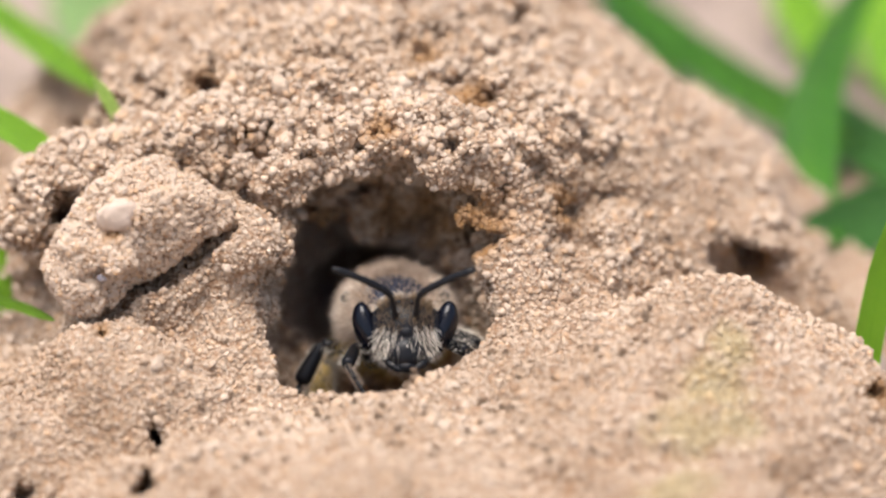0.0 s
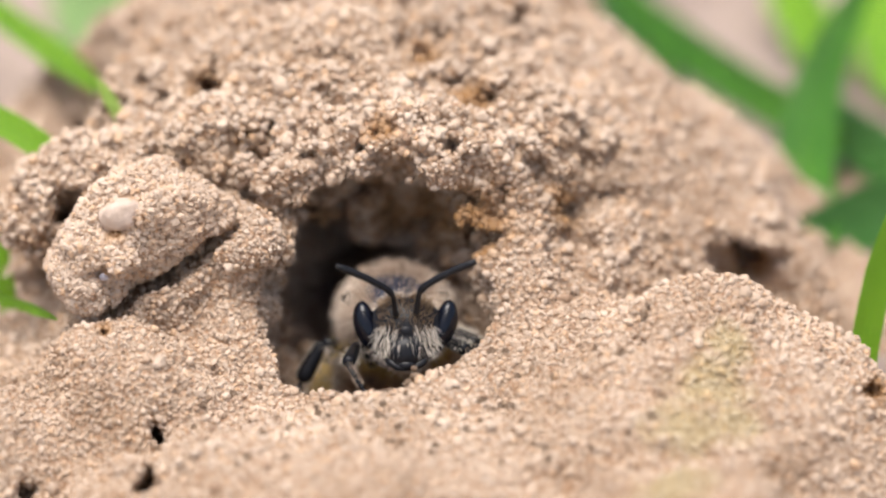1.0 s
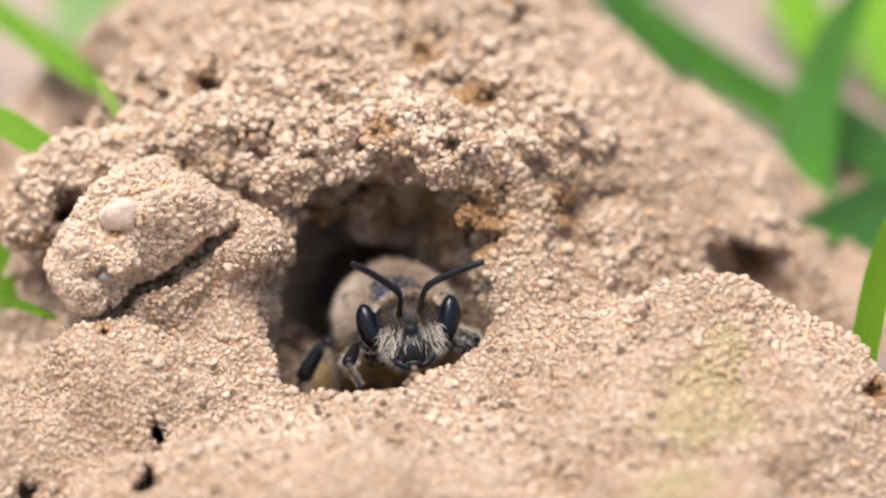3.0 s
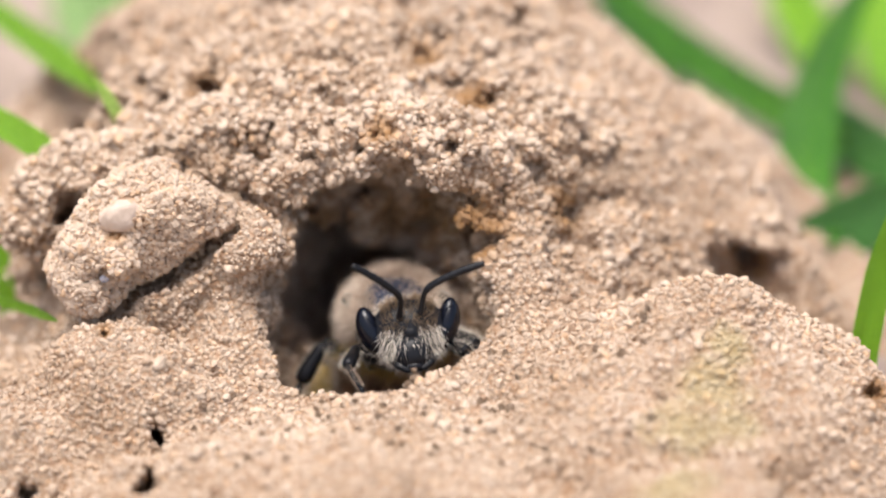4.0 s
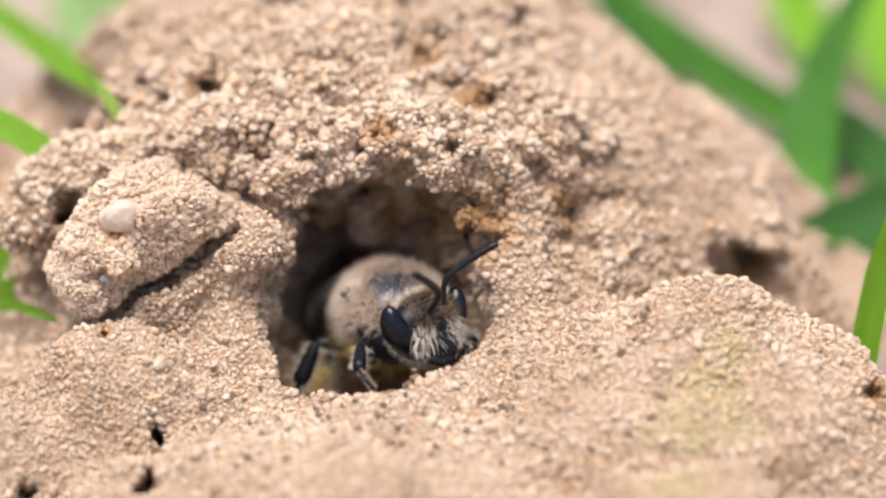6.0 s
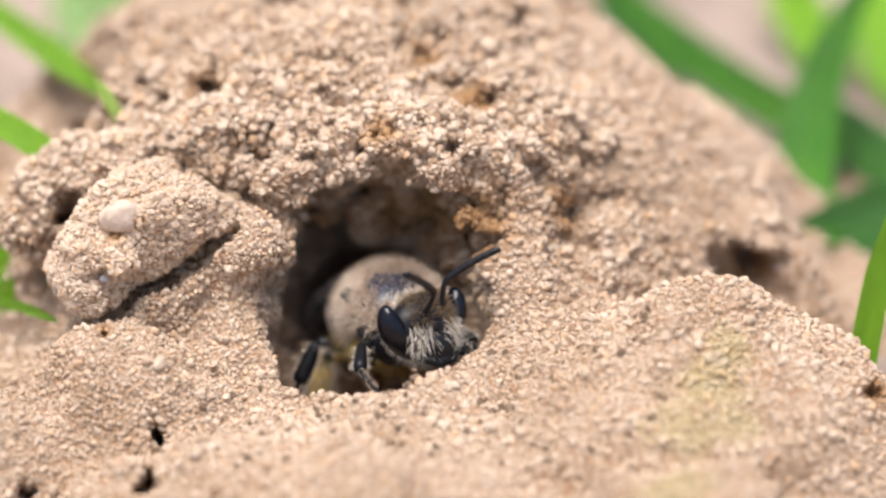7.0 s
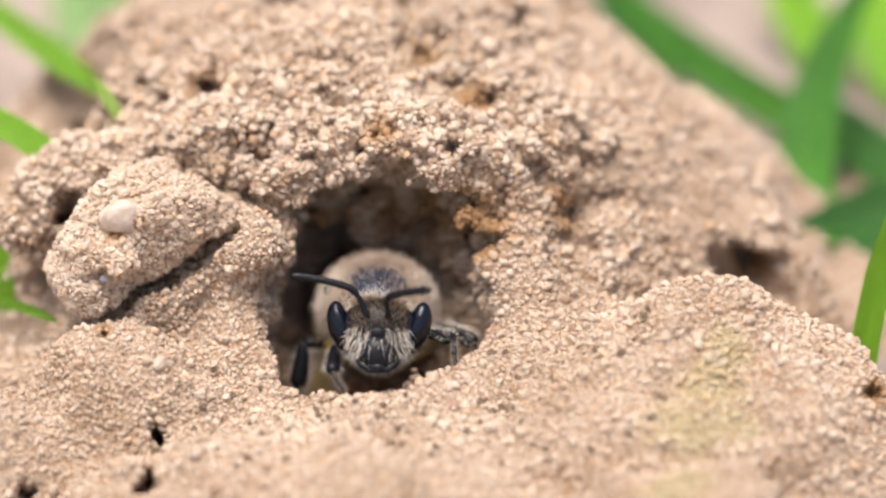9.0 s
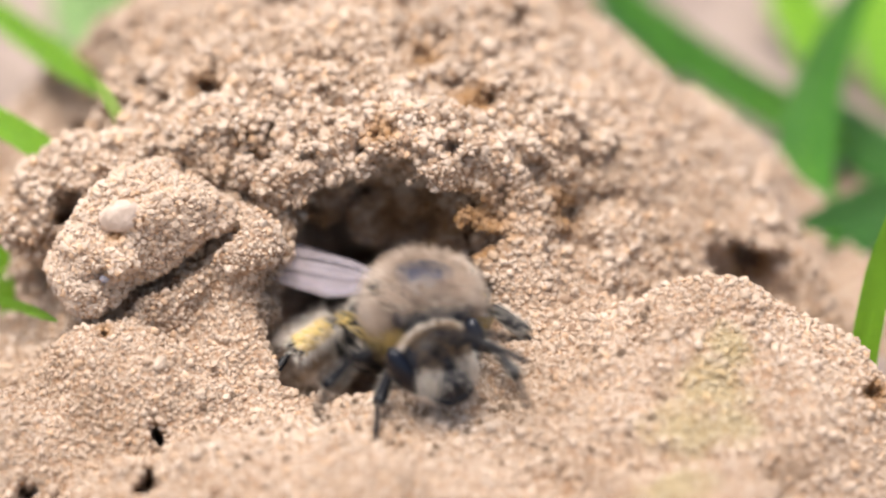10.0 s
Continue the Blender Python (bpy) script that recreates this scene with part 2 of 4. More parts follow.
def mound_height(X, Y):
    h = dome(X, Y, (-3.0, 13.0), 14.6, 6.2, 5.3, 5.0, 5.2)               # the main heap behind the burrow
    for c, top, left, right, front, back, k in (
            ((7.8, 12.0), 9.2, 4.2, 3.8, 4.2, 3.8, 1.6),                 # its flank falling away
            ((10.3, -2.0), 7.9, 4.6, 3.5, 4.4, 2.3, 1.0),                # the rounded ridge beside the burrow
            ((5.5, -2.2), 6.6, 4.2, 4.0, 4.4, 3.0, 1.2),
            ((15.1, -2.6), 6.6, 2.6, 1.5, 3.0, 1.7, 0.8),
            ((9.2, -12.0), 5.9, 3.4, 2.6, 4.0, 2.6, 0.8),                # low hump in front
            ((-2.2, -8.0), 5.05, 8.0, 6.0, 6.5, 7.5, 1.0),               # apron before the mouth
            ((-13.0, -2.2), 6.7, 1.7, 3.0, 2.3, 2.0, 0.8),               # bulge under the crust clod
            ((-9.2, -1.6), 5.6, 2.4, 1.6, 2.8, 2.0, 0.8),
            ((-17.5, -4.6), 4.8, 3.5, 3.0, 2.6, 2.0, 0.9),
            ((-10.0, -8.6), 3.9, 3.4, 3.4, 3.2, 3.0, 1.0),
            ((-9.5, 20.0), 11.5, 3.2, 5.0, 4.0, 4.0, 1.2),
            ((3.5, 18.5), 11.0, 4.0, 2.6, 4.0, 4.0, 1.2),
            ((-19.0, 18.5), 5.4, 3.2, 3.6, 2.4, 4.0, 1.0),               # a heap farther behind
            ((18.5, 9.0), 0.9, 3.0, 3.0, 3.0, 4.0, 1.0)):
        h = smooth_max(h, dome(X, Y, c, top, left, right, front, back), k)
    edge = np.maximum(np.abs(X) / 25.0, np.abs(Y - 1) / 27.0)
    return np.maximum(h, 0.4) - 6.0 * np.clip((edge - 0.86) / 0.14, 0, 1) ** 2


def lumps(x, y, z, size, seed):
    """Rounded crumbs packed side by side: 1 in the middle of a crumb, 0 in the clefts between them."""
    p = np.stack([x, y, z], -1).astype(np.float32) / size
    i = np.floor(p).astype(np.int32)
    best = np.full(len(p), 9.0, np.float32)
    for dx in (-1, 0, 1):
        for dy in (-1, 0, 1):
            for dz in (-1, 0, 1):
                c = i + np.array((dx, dy, dz))
                j = [(c[:, k] + s) & 31 for k, s in enumerate((seed, seed + 5, seed + 11))]
                at = c + 0.15 + 0.7 * np.stack([LATTICE[j[0], j[1], j[2]], LATTICE[j[1], j[2], j[0]], LATTICE[j[2], j[0], j[1]]], -1)
                best = np.minimum(best, ((p - at) ** 2).sum(-1))
    return np.clip(1 - best, 0, 1)


def coarse(x, y):
    """How coarsely the soil has crumbled: 1 round the roof of the burrow, 0 on the trodden slopes in front."""
    return np.clip((y - 0.5) / 3.5, 0, 1) * np.clip(1.25 - np.maximum(x - 2.0, 0) / 7.0, 0.35, 1)


def crumble(X, Y, Z, f, amount=1.0):
    """Adds swellings, packed crumbs and clefts near the surface of a soil field."""
    near = np.abs(f) < 1.5
    x, y, z = (np.broadcast_to(a, f.shape)[near] for a in (X, Y, Z))
    back = coarse(x, y)
    n = 0.9 * (value_noise(x, y, z, 2.9) - 0.5) + 0.55 * (value_noise(x, y, z, 1.3, 2) - 0.5)
    n -= (0.25 + 0.55 * back) * (lumps(x, y, z, 0.85, 3) - 0.6) + 0.22 * back * (value_noise(x, y, z, 0.5, 7) - 0.5)
    n += (0.5 + 2.9 * back) * np.clip(0.41 - value_noise(x, y, z, 0.75, 11), 0, 1)
    f[near] += amount * n
    return f


PITS = []


def pit(a, b, ra, rb):
    PITS.append((a, b, ra, rb))


pit((-11.02, -5.68, 4.68), (-11.25, -2.98, 3.15), 0.2, 0.2)
pit((-10.87, -5.85, 4.34), (-11.13, -2.72, 2.56), 0.33, 0.33)
pit((-10.72, -6.27, 4.08), (-10.98, -3.14, 2.29), 0.33, 0.33)
pit((-10.58, -7.31, 4.24), (-10.81, -4.62, 2.69), 0.22, 0.22)
pit((-10.88, -9.20, 4.37), (-11.07, -6.96, 3.06), 0.22, 0.22)
pit((-10.88, -9.80, 4.31), (-11.12, -7.03, 2.68), 0.38, 0.38)
pit((-11.19, -10.12, 4.23), (-11.41, -7.70, 2.81), 0.34, 0.34)
pit((-15.62, -8.21, 3.01), (-15.85, -6.32, 1.89), 0.5, 0.5)
pit((3.85, 6.93, 11.81), (3.93, 9.84, 10.46), 0.42, 0.42)
pit((3.02, 11.70, 13.45), (3.07, 14.08, 12.41), 0.42, 0.42)
pit((-9.31, 7.03, 12.56), (-9.43, 8.85, 11.72), 0.6, 0.6)
pit((-12.43, 11.43, 12.39), (-12.59, 13.35, 11.53), 0.75, 0.75)
pit((-0.81, 7.87, 13.66), (-0.82, 8.97, 13.16), 0.4, 0.4)
pit((-3.26, 6.35, 8.46), (-3.30, 7.96, 7.67), 0.5, 0.5)
pit((-1.58, 1.98, 11.46), (-1.60, 3.87, 10.54), 0.5, 0.5)
pit((-5.23, 2.18, 11.85), (-5.28, 3.44, 11.24), 0.33, 0.33)
pit((5.40, 5.18, 10.03), (5.44, 6.17, 9.55), 0.3, 0.3)
pit((4.80, 3.28, 9.05), (4.85, 4.62, 8.38), 0.4, 0.4)
pit((6.17, 4.45, 9.14), (6.22, 5.44, 8.66), 0.25, 0.25)
pit((-2.50, 2.63, 12.72), (-2.52, 3.71, 12.21), 0.25, 0.25)
pit((-4.27, 3.51, 12.80), (-4.30, 4.50, 12.33), 0.25, 0.25)
pit((12.34, 7.44, 5.10), (12.48, 9.05, 4.29), 0.7, 0.7)
pit((10.86, 4.67, 6.27), (10.95, 5.74, 5.72), 0.5, 0.5)
pit((1.70, 6.13, 12.43), (1.72, 7.40, 11.84), 0.35, 0.35)
pit((-6.59, 6.76, 13.12), (-6.64, 7.85, 12.63), 0.3, 0.3)
pit((-12.98, -2.86, 6.90), (-13.07, -1.98, 6.43), 0.2, 0.2)
pit((7.89, -7.57, 6.47), (7.94, -6.79, 6.03), 0.2, 0.2)
pit((7.65, -8.32, 6.10), (7.70, -7.54, 5.66), 0.22, 0.22)
pit((16.11, -5.39, 5.79), (16.23, -4.43, 5.26), 0.4, 0.4)
pit((2.34, 2.88, 9.92), (2.37, 4.14, 9.30), 0.3, 0.3)
pit((6.67, 1.39, 6.45), (6.71, 2.19, 6.03), 0.18, 0.18)
pit((-7.61, 3.93, 11.98), (-7.67, 5.02, 11.47), 0.3, 0.3)
pit((0.35, 2.43, 12.33), (0.35, 3.60, 11.77), 0.3, 0.3)
pit((-8.71, -3.57, 5.52), (-8.77, -2.69, 5.04), 0.25, 0.25)
pit((-15.41, 16.37, 6.10), (-15.57, 17.99, 5.33), 0.8, 0.8)


def clod_shape(X, Y, Z):
    f = ellipsoid(X, Y, Z, (-12.0, 1.2, 9.6), (3.1, 2.3, 2.2), 6)
    f = smooth_min(f, ellipsoid(X, Y, Z, (-13.4, 0.4, 8.2), (1.8, 1.7, 1.7)), 0.5)
    f = smooth_min(f, ellipsoid(X, Y, Z, (-10.3, 1.2, 10.3), (1.5, 1.6, 1.4)), 0.4)
    f = smooth_min(f, ellipsoid(X, Y, Z, (-12.3, -0.6, 9.2), (1.5, 0.8, 0.9)), 0.3)
    f = f + 0.9 * (value_noise(*np.broadcast_arrays(X, Y, Z), 1.5, 4) - 0.5) + 0.45 * (value_noise(*np.broadcast_arrays(X, Y, Z), 0.7, 6) - 0.5)
    below = 0.508 * (X + 10.4) - 0.391 * (Y + 1.2) - 0.767 * (Z - 8.9)
    f = np.maximum(f, 0.85 * (Z - 12.0) + 0.4 * (X + 10.8) - 0.1 * (Y - 1.9))
    f = np.maximum(f, 0.29 * (Y - 1.6) + 0.57 * (Z - 9.9) - 0.77 * (X + 14.0))
    return np.maximum(f, below + 0.6 * (value_noise(*np.broadcast_arrays(X, Y, Z), 1.3, 9) - 0.5) + 0.7 * (value_noise(*np.broadcast_arrays(X, Y, Z), 0.55, 5) - 0.5))


def mound_field(X, Y, Z):
    f = (Z - mound_height(X, Y)) * 0.75
    f = smooth_min(f, ellipsoid(X, Y, Z, (-8.0, 2.6, 6.4), (2.0, 2.4, 3.0)), 0.9)
    f = smooth_min(f, ellipsoid(X, Y, Z, (-12.6, 5.4, 9.2), (3.4, 1.7, 1.9), 8), 0.9)
    f = smooth_min(f, ellipsoid(X, Y, Z, (-11.2, 1.6, 6.4), (3.0, 2.3, 2.6)), 0.8)
    f = smooth_min(f, ellipsoid(X, Y, Z, (-2.3, 5.1, 11.4), (5.8, 2.8, 1.5)), 1.3)
    # hollows that cut the heap off on both sides
    for c, r in (((-19.8, 13.5, 10.4), (6.6, 9.5, 6.8)), ((-19.0, 2.6, 5.6), (4.4, 5.6, 3.2)), ((19.0, 11.5, 7.8), (5.7, 9.0, 6.8)), ((13.0, 5.6, 4.6), (2.9, 2.4, 1.7)), ((18.8, 1.6, 3.9), (3.2, 4.2, 3.2))):
        f = np.maximum(f, -ellipsoid(X, Y, Z, c, r))
    f = crumble(X, Y, Z, f)
    # the mouth, the chamber behind it and the burrow going down
    mouth = ellipsoid(X, Y, Z, (-3.1, -2.7, 8.6), (5.5, 4.9, 3.9))
    mouth = smooth_min(mouth, ellipsoid(X, Y, Z, (-5.2, 0.3, 3.2), (1.8, 3.4, 6.0)), 0.6)
    hole = ellipsoid(X, Y, Z, (-2.5, 2.7, 7.7), (4.1, 4.2, 3.5))
    hole = smooth_min(hole, ellipsoid(X, Y, Z, (-4.9, 4.5, 4.8), (2.2, 6.5, 3.4)), 0.5)
    hole = smooth_min(hole, tube(X, Y, Z, (-2.9, 1.6, 5.0), (-3.2, 13.5, 0.0), 3.1, 2.8), 0.5)
    hole = smooth_min(hole, ellipsoid(X, Y, Z, (-2.6, 0.8, 4.4), (4.8, 4.3, 6.5)), 0.5)
    hole = smooth_min(hole, mouth, 0.4)
    pits = tube(X, Y, Z, (-10.3, -1.3, 8.0), (-10.1, 0.5, 7.4), 0.22, 0.2)
    for a, b, ra, rb in PITS:
        lo, hi = np.minimum(a, b) - 1.6, np.maximum(a, b) + 1.6
        cut = tuple(slice(*np.searchsorted(axis.ravel(), (u, v))) for axis, u, v in zip((X, Y, Z), lo, hi))
        near = tube(X[cut[0]], Y[:, cut[1]], Z[:, :, cut[2]], a, b, ra, rb)
        pits[cut] = np.minimum(pits[cut], near)
    near = np.abs(hole) < 1.6
    x, y, z = (np.broadcast_to(a, hole.shape)[near] for a in (X, Y, Z))
    deep = np.clip((y + 1.0) / 2.5, 0.25, 1)
    hole[near] += deep * (1.2 * (value_noise(x, y, z, 1.7, 6) - 0.5) + 1.2 * (lumps(x, y, z, 1.25, 9) - 0.7) + 0.7 * (value_noise(x, y, z, 0.7, 8) - 0.5))
    pits = pits + 0.35 * (value_noise(*np.broadcast_arrays(X, Y, Z), 0.7, 3) - 0.5)
    f = np.maximum(np.maximum(f, -hole), -pits)
    shoulder = smooth_min(ellipsoid(X, Y, Z, (-7.6, 1.0, 8.9), (1.65, 1.5, 1.3)), ellipsoid(X, Y, Z, (-8.2, 1.2, 6.7), (1.4, 1.6, 1.8)), 0.4)
    shoulder = smooth_min(shoulder, ellipsoid(X, Y, Z, (-8.4, -0.3, 4.9), (1.35, 1.5, 1.7)), 0.6)
    f = np.minimum(f, crumble(X, Y, Z, shoulder, 0.5))
    knob = smooth_min(ellipsoid(X, Y, Z, (-15.9, 4.6, 8.5), (1.45, 1.6, 1.9)), ellipsoid(X, Y, Z, (-14.0, 6.0, 9.5), (1.6, 1.5, 0.9)), 0.7)
    knob = smooth_min(knob, ellipsoid(X, Y, Z, (-15.1, 7.3, 6.6), (1.9, 1.8, 1.7)), 0.7)
    f = np.minimum(f, crumble(X, Y, Z, knob, 0.8))
    f = np.maximum(f, -tube(X, Y, Z, (-14.4, 2.0, 9.7), (-15.0, 7.8, 6.4), 0.9, 0.75) - 0.5 * (value_noise(*np.broadcast_arrays(X, Y, Z), 0.8, 3) - 0.5))
    clod = clod_shape(X, Y, Z)
    return np.maximum(f, np.clip(0.75 - 0.3 * np.maximum(Y - 0.5, 0), -0.4, 1) - clod)


def icosphere(level):
    bm = bmesh.new()
    bmesh.ops.create_icosphere(bm, subdivisions=level, radius=1.0)
    v = np.array([tuple(a.co) for a in bm.verts])
    f = np.array([[a.index for a in p.verts] for p in bm.faces])
    bm.free()
    return v, f


def sample_surface(verts, quads, count, rng, keep=None):
    """Random places and normals on a mesh of quads, even by area."""
    tri = np.concatenate([quads[:, [0, 1, 2]], quads[:, [0, 2, 3]]])
    a, b, c = (verts[tri[:, i]] for i in range(3))
    n = np.cross(b - a, c - a)
    area = np.linalg.norm(n, axis=1)
    w = area * (keep((a + b + c) / 3, n / np.maximum(area, 1e-9)[:, None]) if keep else 1)
    pick = rng.choice(len(tri), count, p=w / w.sum())
    u, v = rng.rand(count, 1), rng.rand(count, 1)
    flip = u + v > 1
    u, v = np.where(flip, 1 - u, u), np.where(flip, 1 - v, v)
    return a[pick] + u * (b - a)[pick] + v * (c - a)[pick], n[pick] / np.maximum(area[pick], 1e-9)[:, None]


def turns(count, rng):
    q = rng.randn(count, 4)
    q /= np.linalg.norm(q, axis=1)[:, None]
    w, x, y, z = q.T
    return np.stack([1 - 2 * (y * y + z * z), 2 * (x * y - z * w), 2 * (x * z + y * w), 2 * (x * y + z * w), 1 - 2 * (x * x + z * z), 2 * (y * z - x * w),
                     2 * (x * z - y * w), 2 * (y * z + x * w), 1 - 2 * (x * x + y * y)], 1).reshape(-1, 3, 3)


def pebbles(places, normals, radii, level, rng, sink=0.25, rough=0.42):
    """Many small irregular stones as one array of vertices and triangles."""
    v, f = icosphere(level)
    n = len(places)
    kinds = np.stack([v * (1 + rough * (rng.rand(len(v), 1) - 0.5)) * (0.72 + 0.56 * rng.rand(1, 3)) for _ in range(24)])
    shape = kinds[rng.randint(0, 24, n)]
    pts = np.einsum("nij,nkj->nki", turns(n, rng), shape) * radii[:, None, None]
    pts += (places + normals * (radii * (0.28 - sink))[:, None])[:, None]
    faces = f[None] + (np.arange(n) * len(v))[:, None, None]
    return pts.reshape(-1, 3), faces.reshape(-1, 3)


def crusted(name, verts, quads, count, radius, spread, level, keep, seed, smooth=True, rough=0.42, sink=0.25):
    """A mesh of grains on a soil surface."""
    rng = np.random.RandomState(seed)
    p, n = sample_surface(verts, quads, count, rng, keep)
    r = np.clip(radius * np.exp(spread * rng.randn(count)), radius * 0.45, radius * 2.2)
    return mesh_from(name, *pebbles(p, n, r, level, rng, sink, rough), GRAINS, smooth)


def soil_mound():
    v, q = whole_piece(*surface_net(mound_field, (-25, -25.5, -5), (25, 27.5, 15.5), 0.24))
    tagged(new("soil_mound", mesh_from("soil_mound", v, q, SOIL)), "crumbly tan soil mound heaped round an open burrow", "soil mound", kind="structure")

    def seen(c, n):
        inside = (np.abs(c[:, 0]) < 19) & (c[:, 1] > -14) & (c[:, 1] < 22) & (c[:, 2] > -2)
        return inside * (n @ np.array([0, -0.75, 0.66]) > -0.25) + 1e-9

    def fine(c, n):
        return seen(c, n) * (1 - 0.75 * coarse(c[:, 0], c[:, 1])) * np.where(c[:, 1] < -9, 0.5, 1.0)

    def middling(c, n):
        return seen(c, n) * (0.5 + 0.5 * coarse(c[:, 0], c[:, 1])) * np.where((c[:, 0] < -6.5) & (c[:, 1] < 3), 0.4, 1.0)

    def large(c, n):
        return seen(c, n) * (0.05 + 0.95 * coarse(c[:, 0], c[:, 1]) ** 1.5)

    grains = crusted("soil_grains", v, q, 50000, 0.064, 0.35, 1, fine, 3, False, 0.5, 0.0)
    tagged(new("soil_grains", grains), "loose sand-coloured soil grains covering the mound", "soil grains", kind="stuff")
    crumbs = crusted("soil_crumbs", v, q, 15000, 0.115, 0.25, 2, middling, 4, True, 0.7, 0.0)
    tagged(new("soil_crumbs", crumbs), "rounded tan soil crumbs packed on the mound", "soil crumbs", kind="stuff")
    clumps = crusted("soil_clumps", v, q, 5000, 0.165, 0.22, 2, large, 6, True, 0.8, 0.05)
    tagged(new("soil_clumps", clumps), "larger rounded soil clumps over the burrow roof", "soil clumps", kind="stuff")
    return v, q


MOUND_V, MOUND_Q = soil_mound()


# ---- the ground round the mound, out to the horizon ----
def ground_sheet():
    s = np.linspace(-1, 1, 221)
    a = np.sign(s) * (110 * np.abs(s) + 60 * (np.exp(15.0 * np.clip(np.abs(s) - 0.42, 0, 1)) - 1))
    X, Y = np.meshgrid(a, a + 12, indexing="ij")
    r = np.hypot(X, Y - 1)
    Z = 2.6 * (value_noise(X, Y, 0 * X, 9.0, 1) - 0.5) + 1.6 * (value_noise(X, Y, 0 * X, 3.7, 3) - 0.5) + 0.9 * (value_noise(X, Y, 0 * X, 1.6, 5) - 0.5)
    Z = Z * np.clip(1.2 - r / 900, 0.1, 1) - 9.0 * np.clip((17 - r) / 8, 0, 1)
    n = len(s)
    i = (np.arange(n - 1)[:, None] * n + np.arange(n - 1)).ravel()
    me = mesh_from("ground", np.stack([X, Y, Z], -1).reshape(-1, 3), np.stack([i, i + n, i + n + 1, i + 1], 1), FAR_SOIL)
    tagged(new("ground", me), "bare brown soil with scattered clods", "ground", kind="structure")


ground_sheet()


# ---- crust clod on the mound, with its pebble ----
def clod_field(X, Y, Z):
    return crumble(X, Y, Z, clod_shape(X, Y, Z), 0.7)


def soil_clod():
    v, q = whole_piece(*surface_net(clod_field, (-17, -3.5, 4), (-6, 6, 14), 0.16))
    ob = tagged(new("soil_clod", mesh_from("soil_clod", v, q, SOIL)), "sandy crust clod cracked loose on top of the mound", "soil clod")
    part("grain_crust", crusted("grain_crust", v, q, 7500, 0.08, 0.4, 1, lambda c, n: 1.0 * (n @ np.array([0, -0.7, 0.7]) > -0.5) + 1e-9, 9, False), ob, "sharp pale sand grains")


def pebble_mesh(name, r, seed, material):
    v, f = icosphere(4)
    g = np.random.RandomState(seed).rand(3) * 9
    k = 1 + 0.6 * (value_noise(v[:, 0] + g[0], v[:, 1] + g[1], v[:, 2] + g[2], 0.9) - 0.5) + 0.12 * (value_noise(v[:, 0], v[:, 1], v[:, 2], 0.35) - 0.5)
    return mesh_from(name, v * k[:, None] * np.array(r), f, material)


soil_clod()
ob = tagged(new("pebble", pebble_mesh("pebble", (0.80, 0.5, 0.62), 4, PEBBLE)), "smooth pale pebble stuck on the crust clod", "pebble")
ob.matrix_basis = pose(-12.4 * MM, -0.35 * MM, 10.6 * MM, 20, 0, 30)


BLUE_STONE = plain("blue_grey_stone", (0.22, 0.21, 0.24), (0.40, 0.39, 0.44), 3000, 0.6, 0.4, 0.00003)
ob = tagged(new("pebble", pebble_mesh("pebble", (0.17, 0.13, 0.15), 8, BLUE_STONE)), "tiny blue-grey stone chip set in the crust clod", "pebble")
ob.matrix_basis = pose(-13.0 * MM, -1.32 * MM, 8.45 * MM, 10, 20, 30)


def rim_crumbs():
    """Single crumbs lying loose on the burrow's front rim and the slope before it."""
    rng = np.random.RandomState(31)
    v, q = MOUND_V, MOUND_Q
    mid = v[q].mean(1)
    n = np.cross(v[q[:, 1]] - v[q[:, 0]], v[q[:, 2]] - v[q[:, 0]])
    n /= np.maximum(np.linalg.norm(n, axis=1), 1e-9)[:, None]
    ok = np.flatnonzero((n[:, 2] > 0.75) & (mid[:, 1] > -9) & (mid[:, 1] < -2.6) & (np.abs(mid[:, 0] + 1) < 9) & (mid[:, 2] > 3.5))
    kinds = [pebble_mesh("soil_crumb", (1.0, 0.85, 0.8), 40 + i, SOIL) for i in range(5)]
    for i, k in enumerate(rng.choice(ok, 60)):
        r = 0.10 + 0.10 * rng.rand()
        ob = tagged(new("soil_crumb", kinds[i % 5]), "small rounded tan soil crumb loose on the rim", "soil crumb", group="crumbs on the burrow rim")
        p = mid[k] + n[k] * r * 0.35
        ob.matrix_basis = pose(p[0] * MM, p[1] * MM, p[2] * MM, *(rng.rand(3) * 360)) @ Matrix.Scale(r, 4)
    for x, y, z, r in ((-1.05, -3.5, 5.3, 0.24), (-1.3, -3.6, 5.1, 0.2), (-0.9, -3.55, 5.05, 0.22), (-1.1, -3.4, 5.6, 0.14), (-2.3, -3.9, 4.75, 0.22), (-2.05, -3.75, 4.8, 0.17)):
        ob = tagged(new("soil_crumb", kinds[0]), "larger tan soil crumb standing on the rim", "soil crumb", group="crumbs on the burrow rim")
        ob.matrix_basis = pose(x * MM, y * MM, z * MM, 30, 40 * z, 70 * r) @ Matrix.Scale(r, 4)


rim_crumbs()


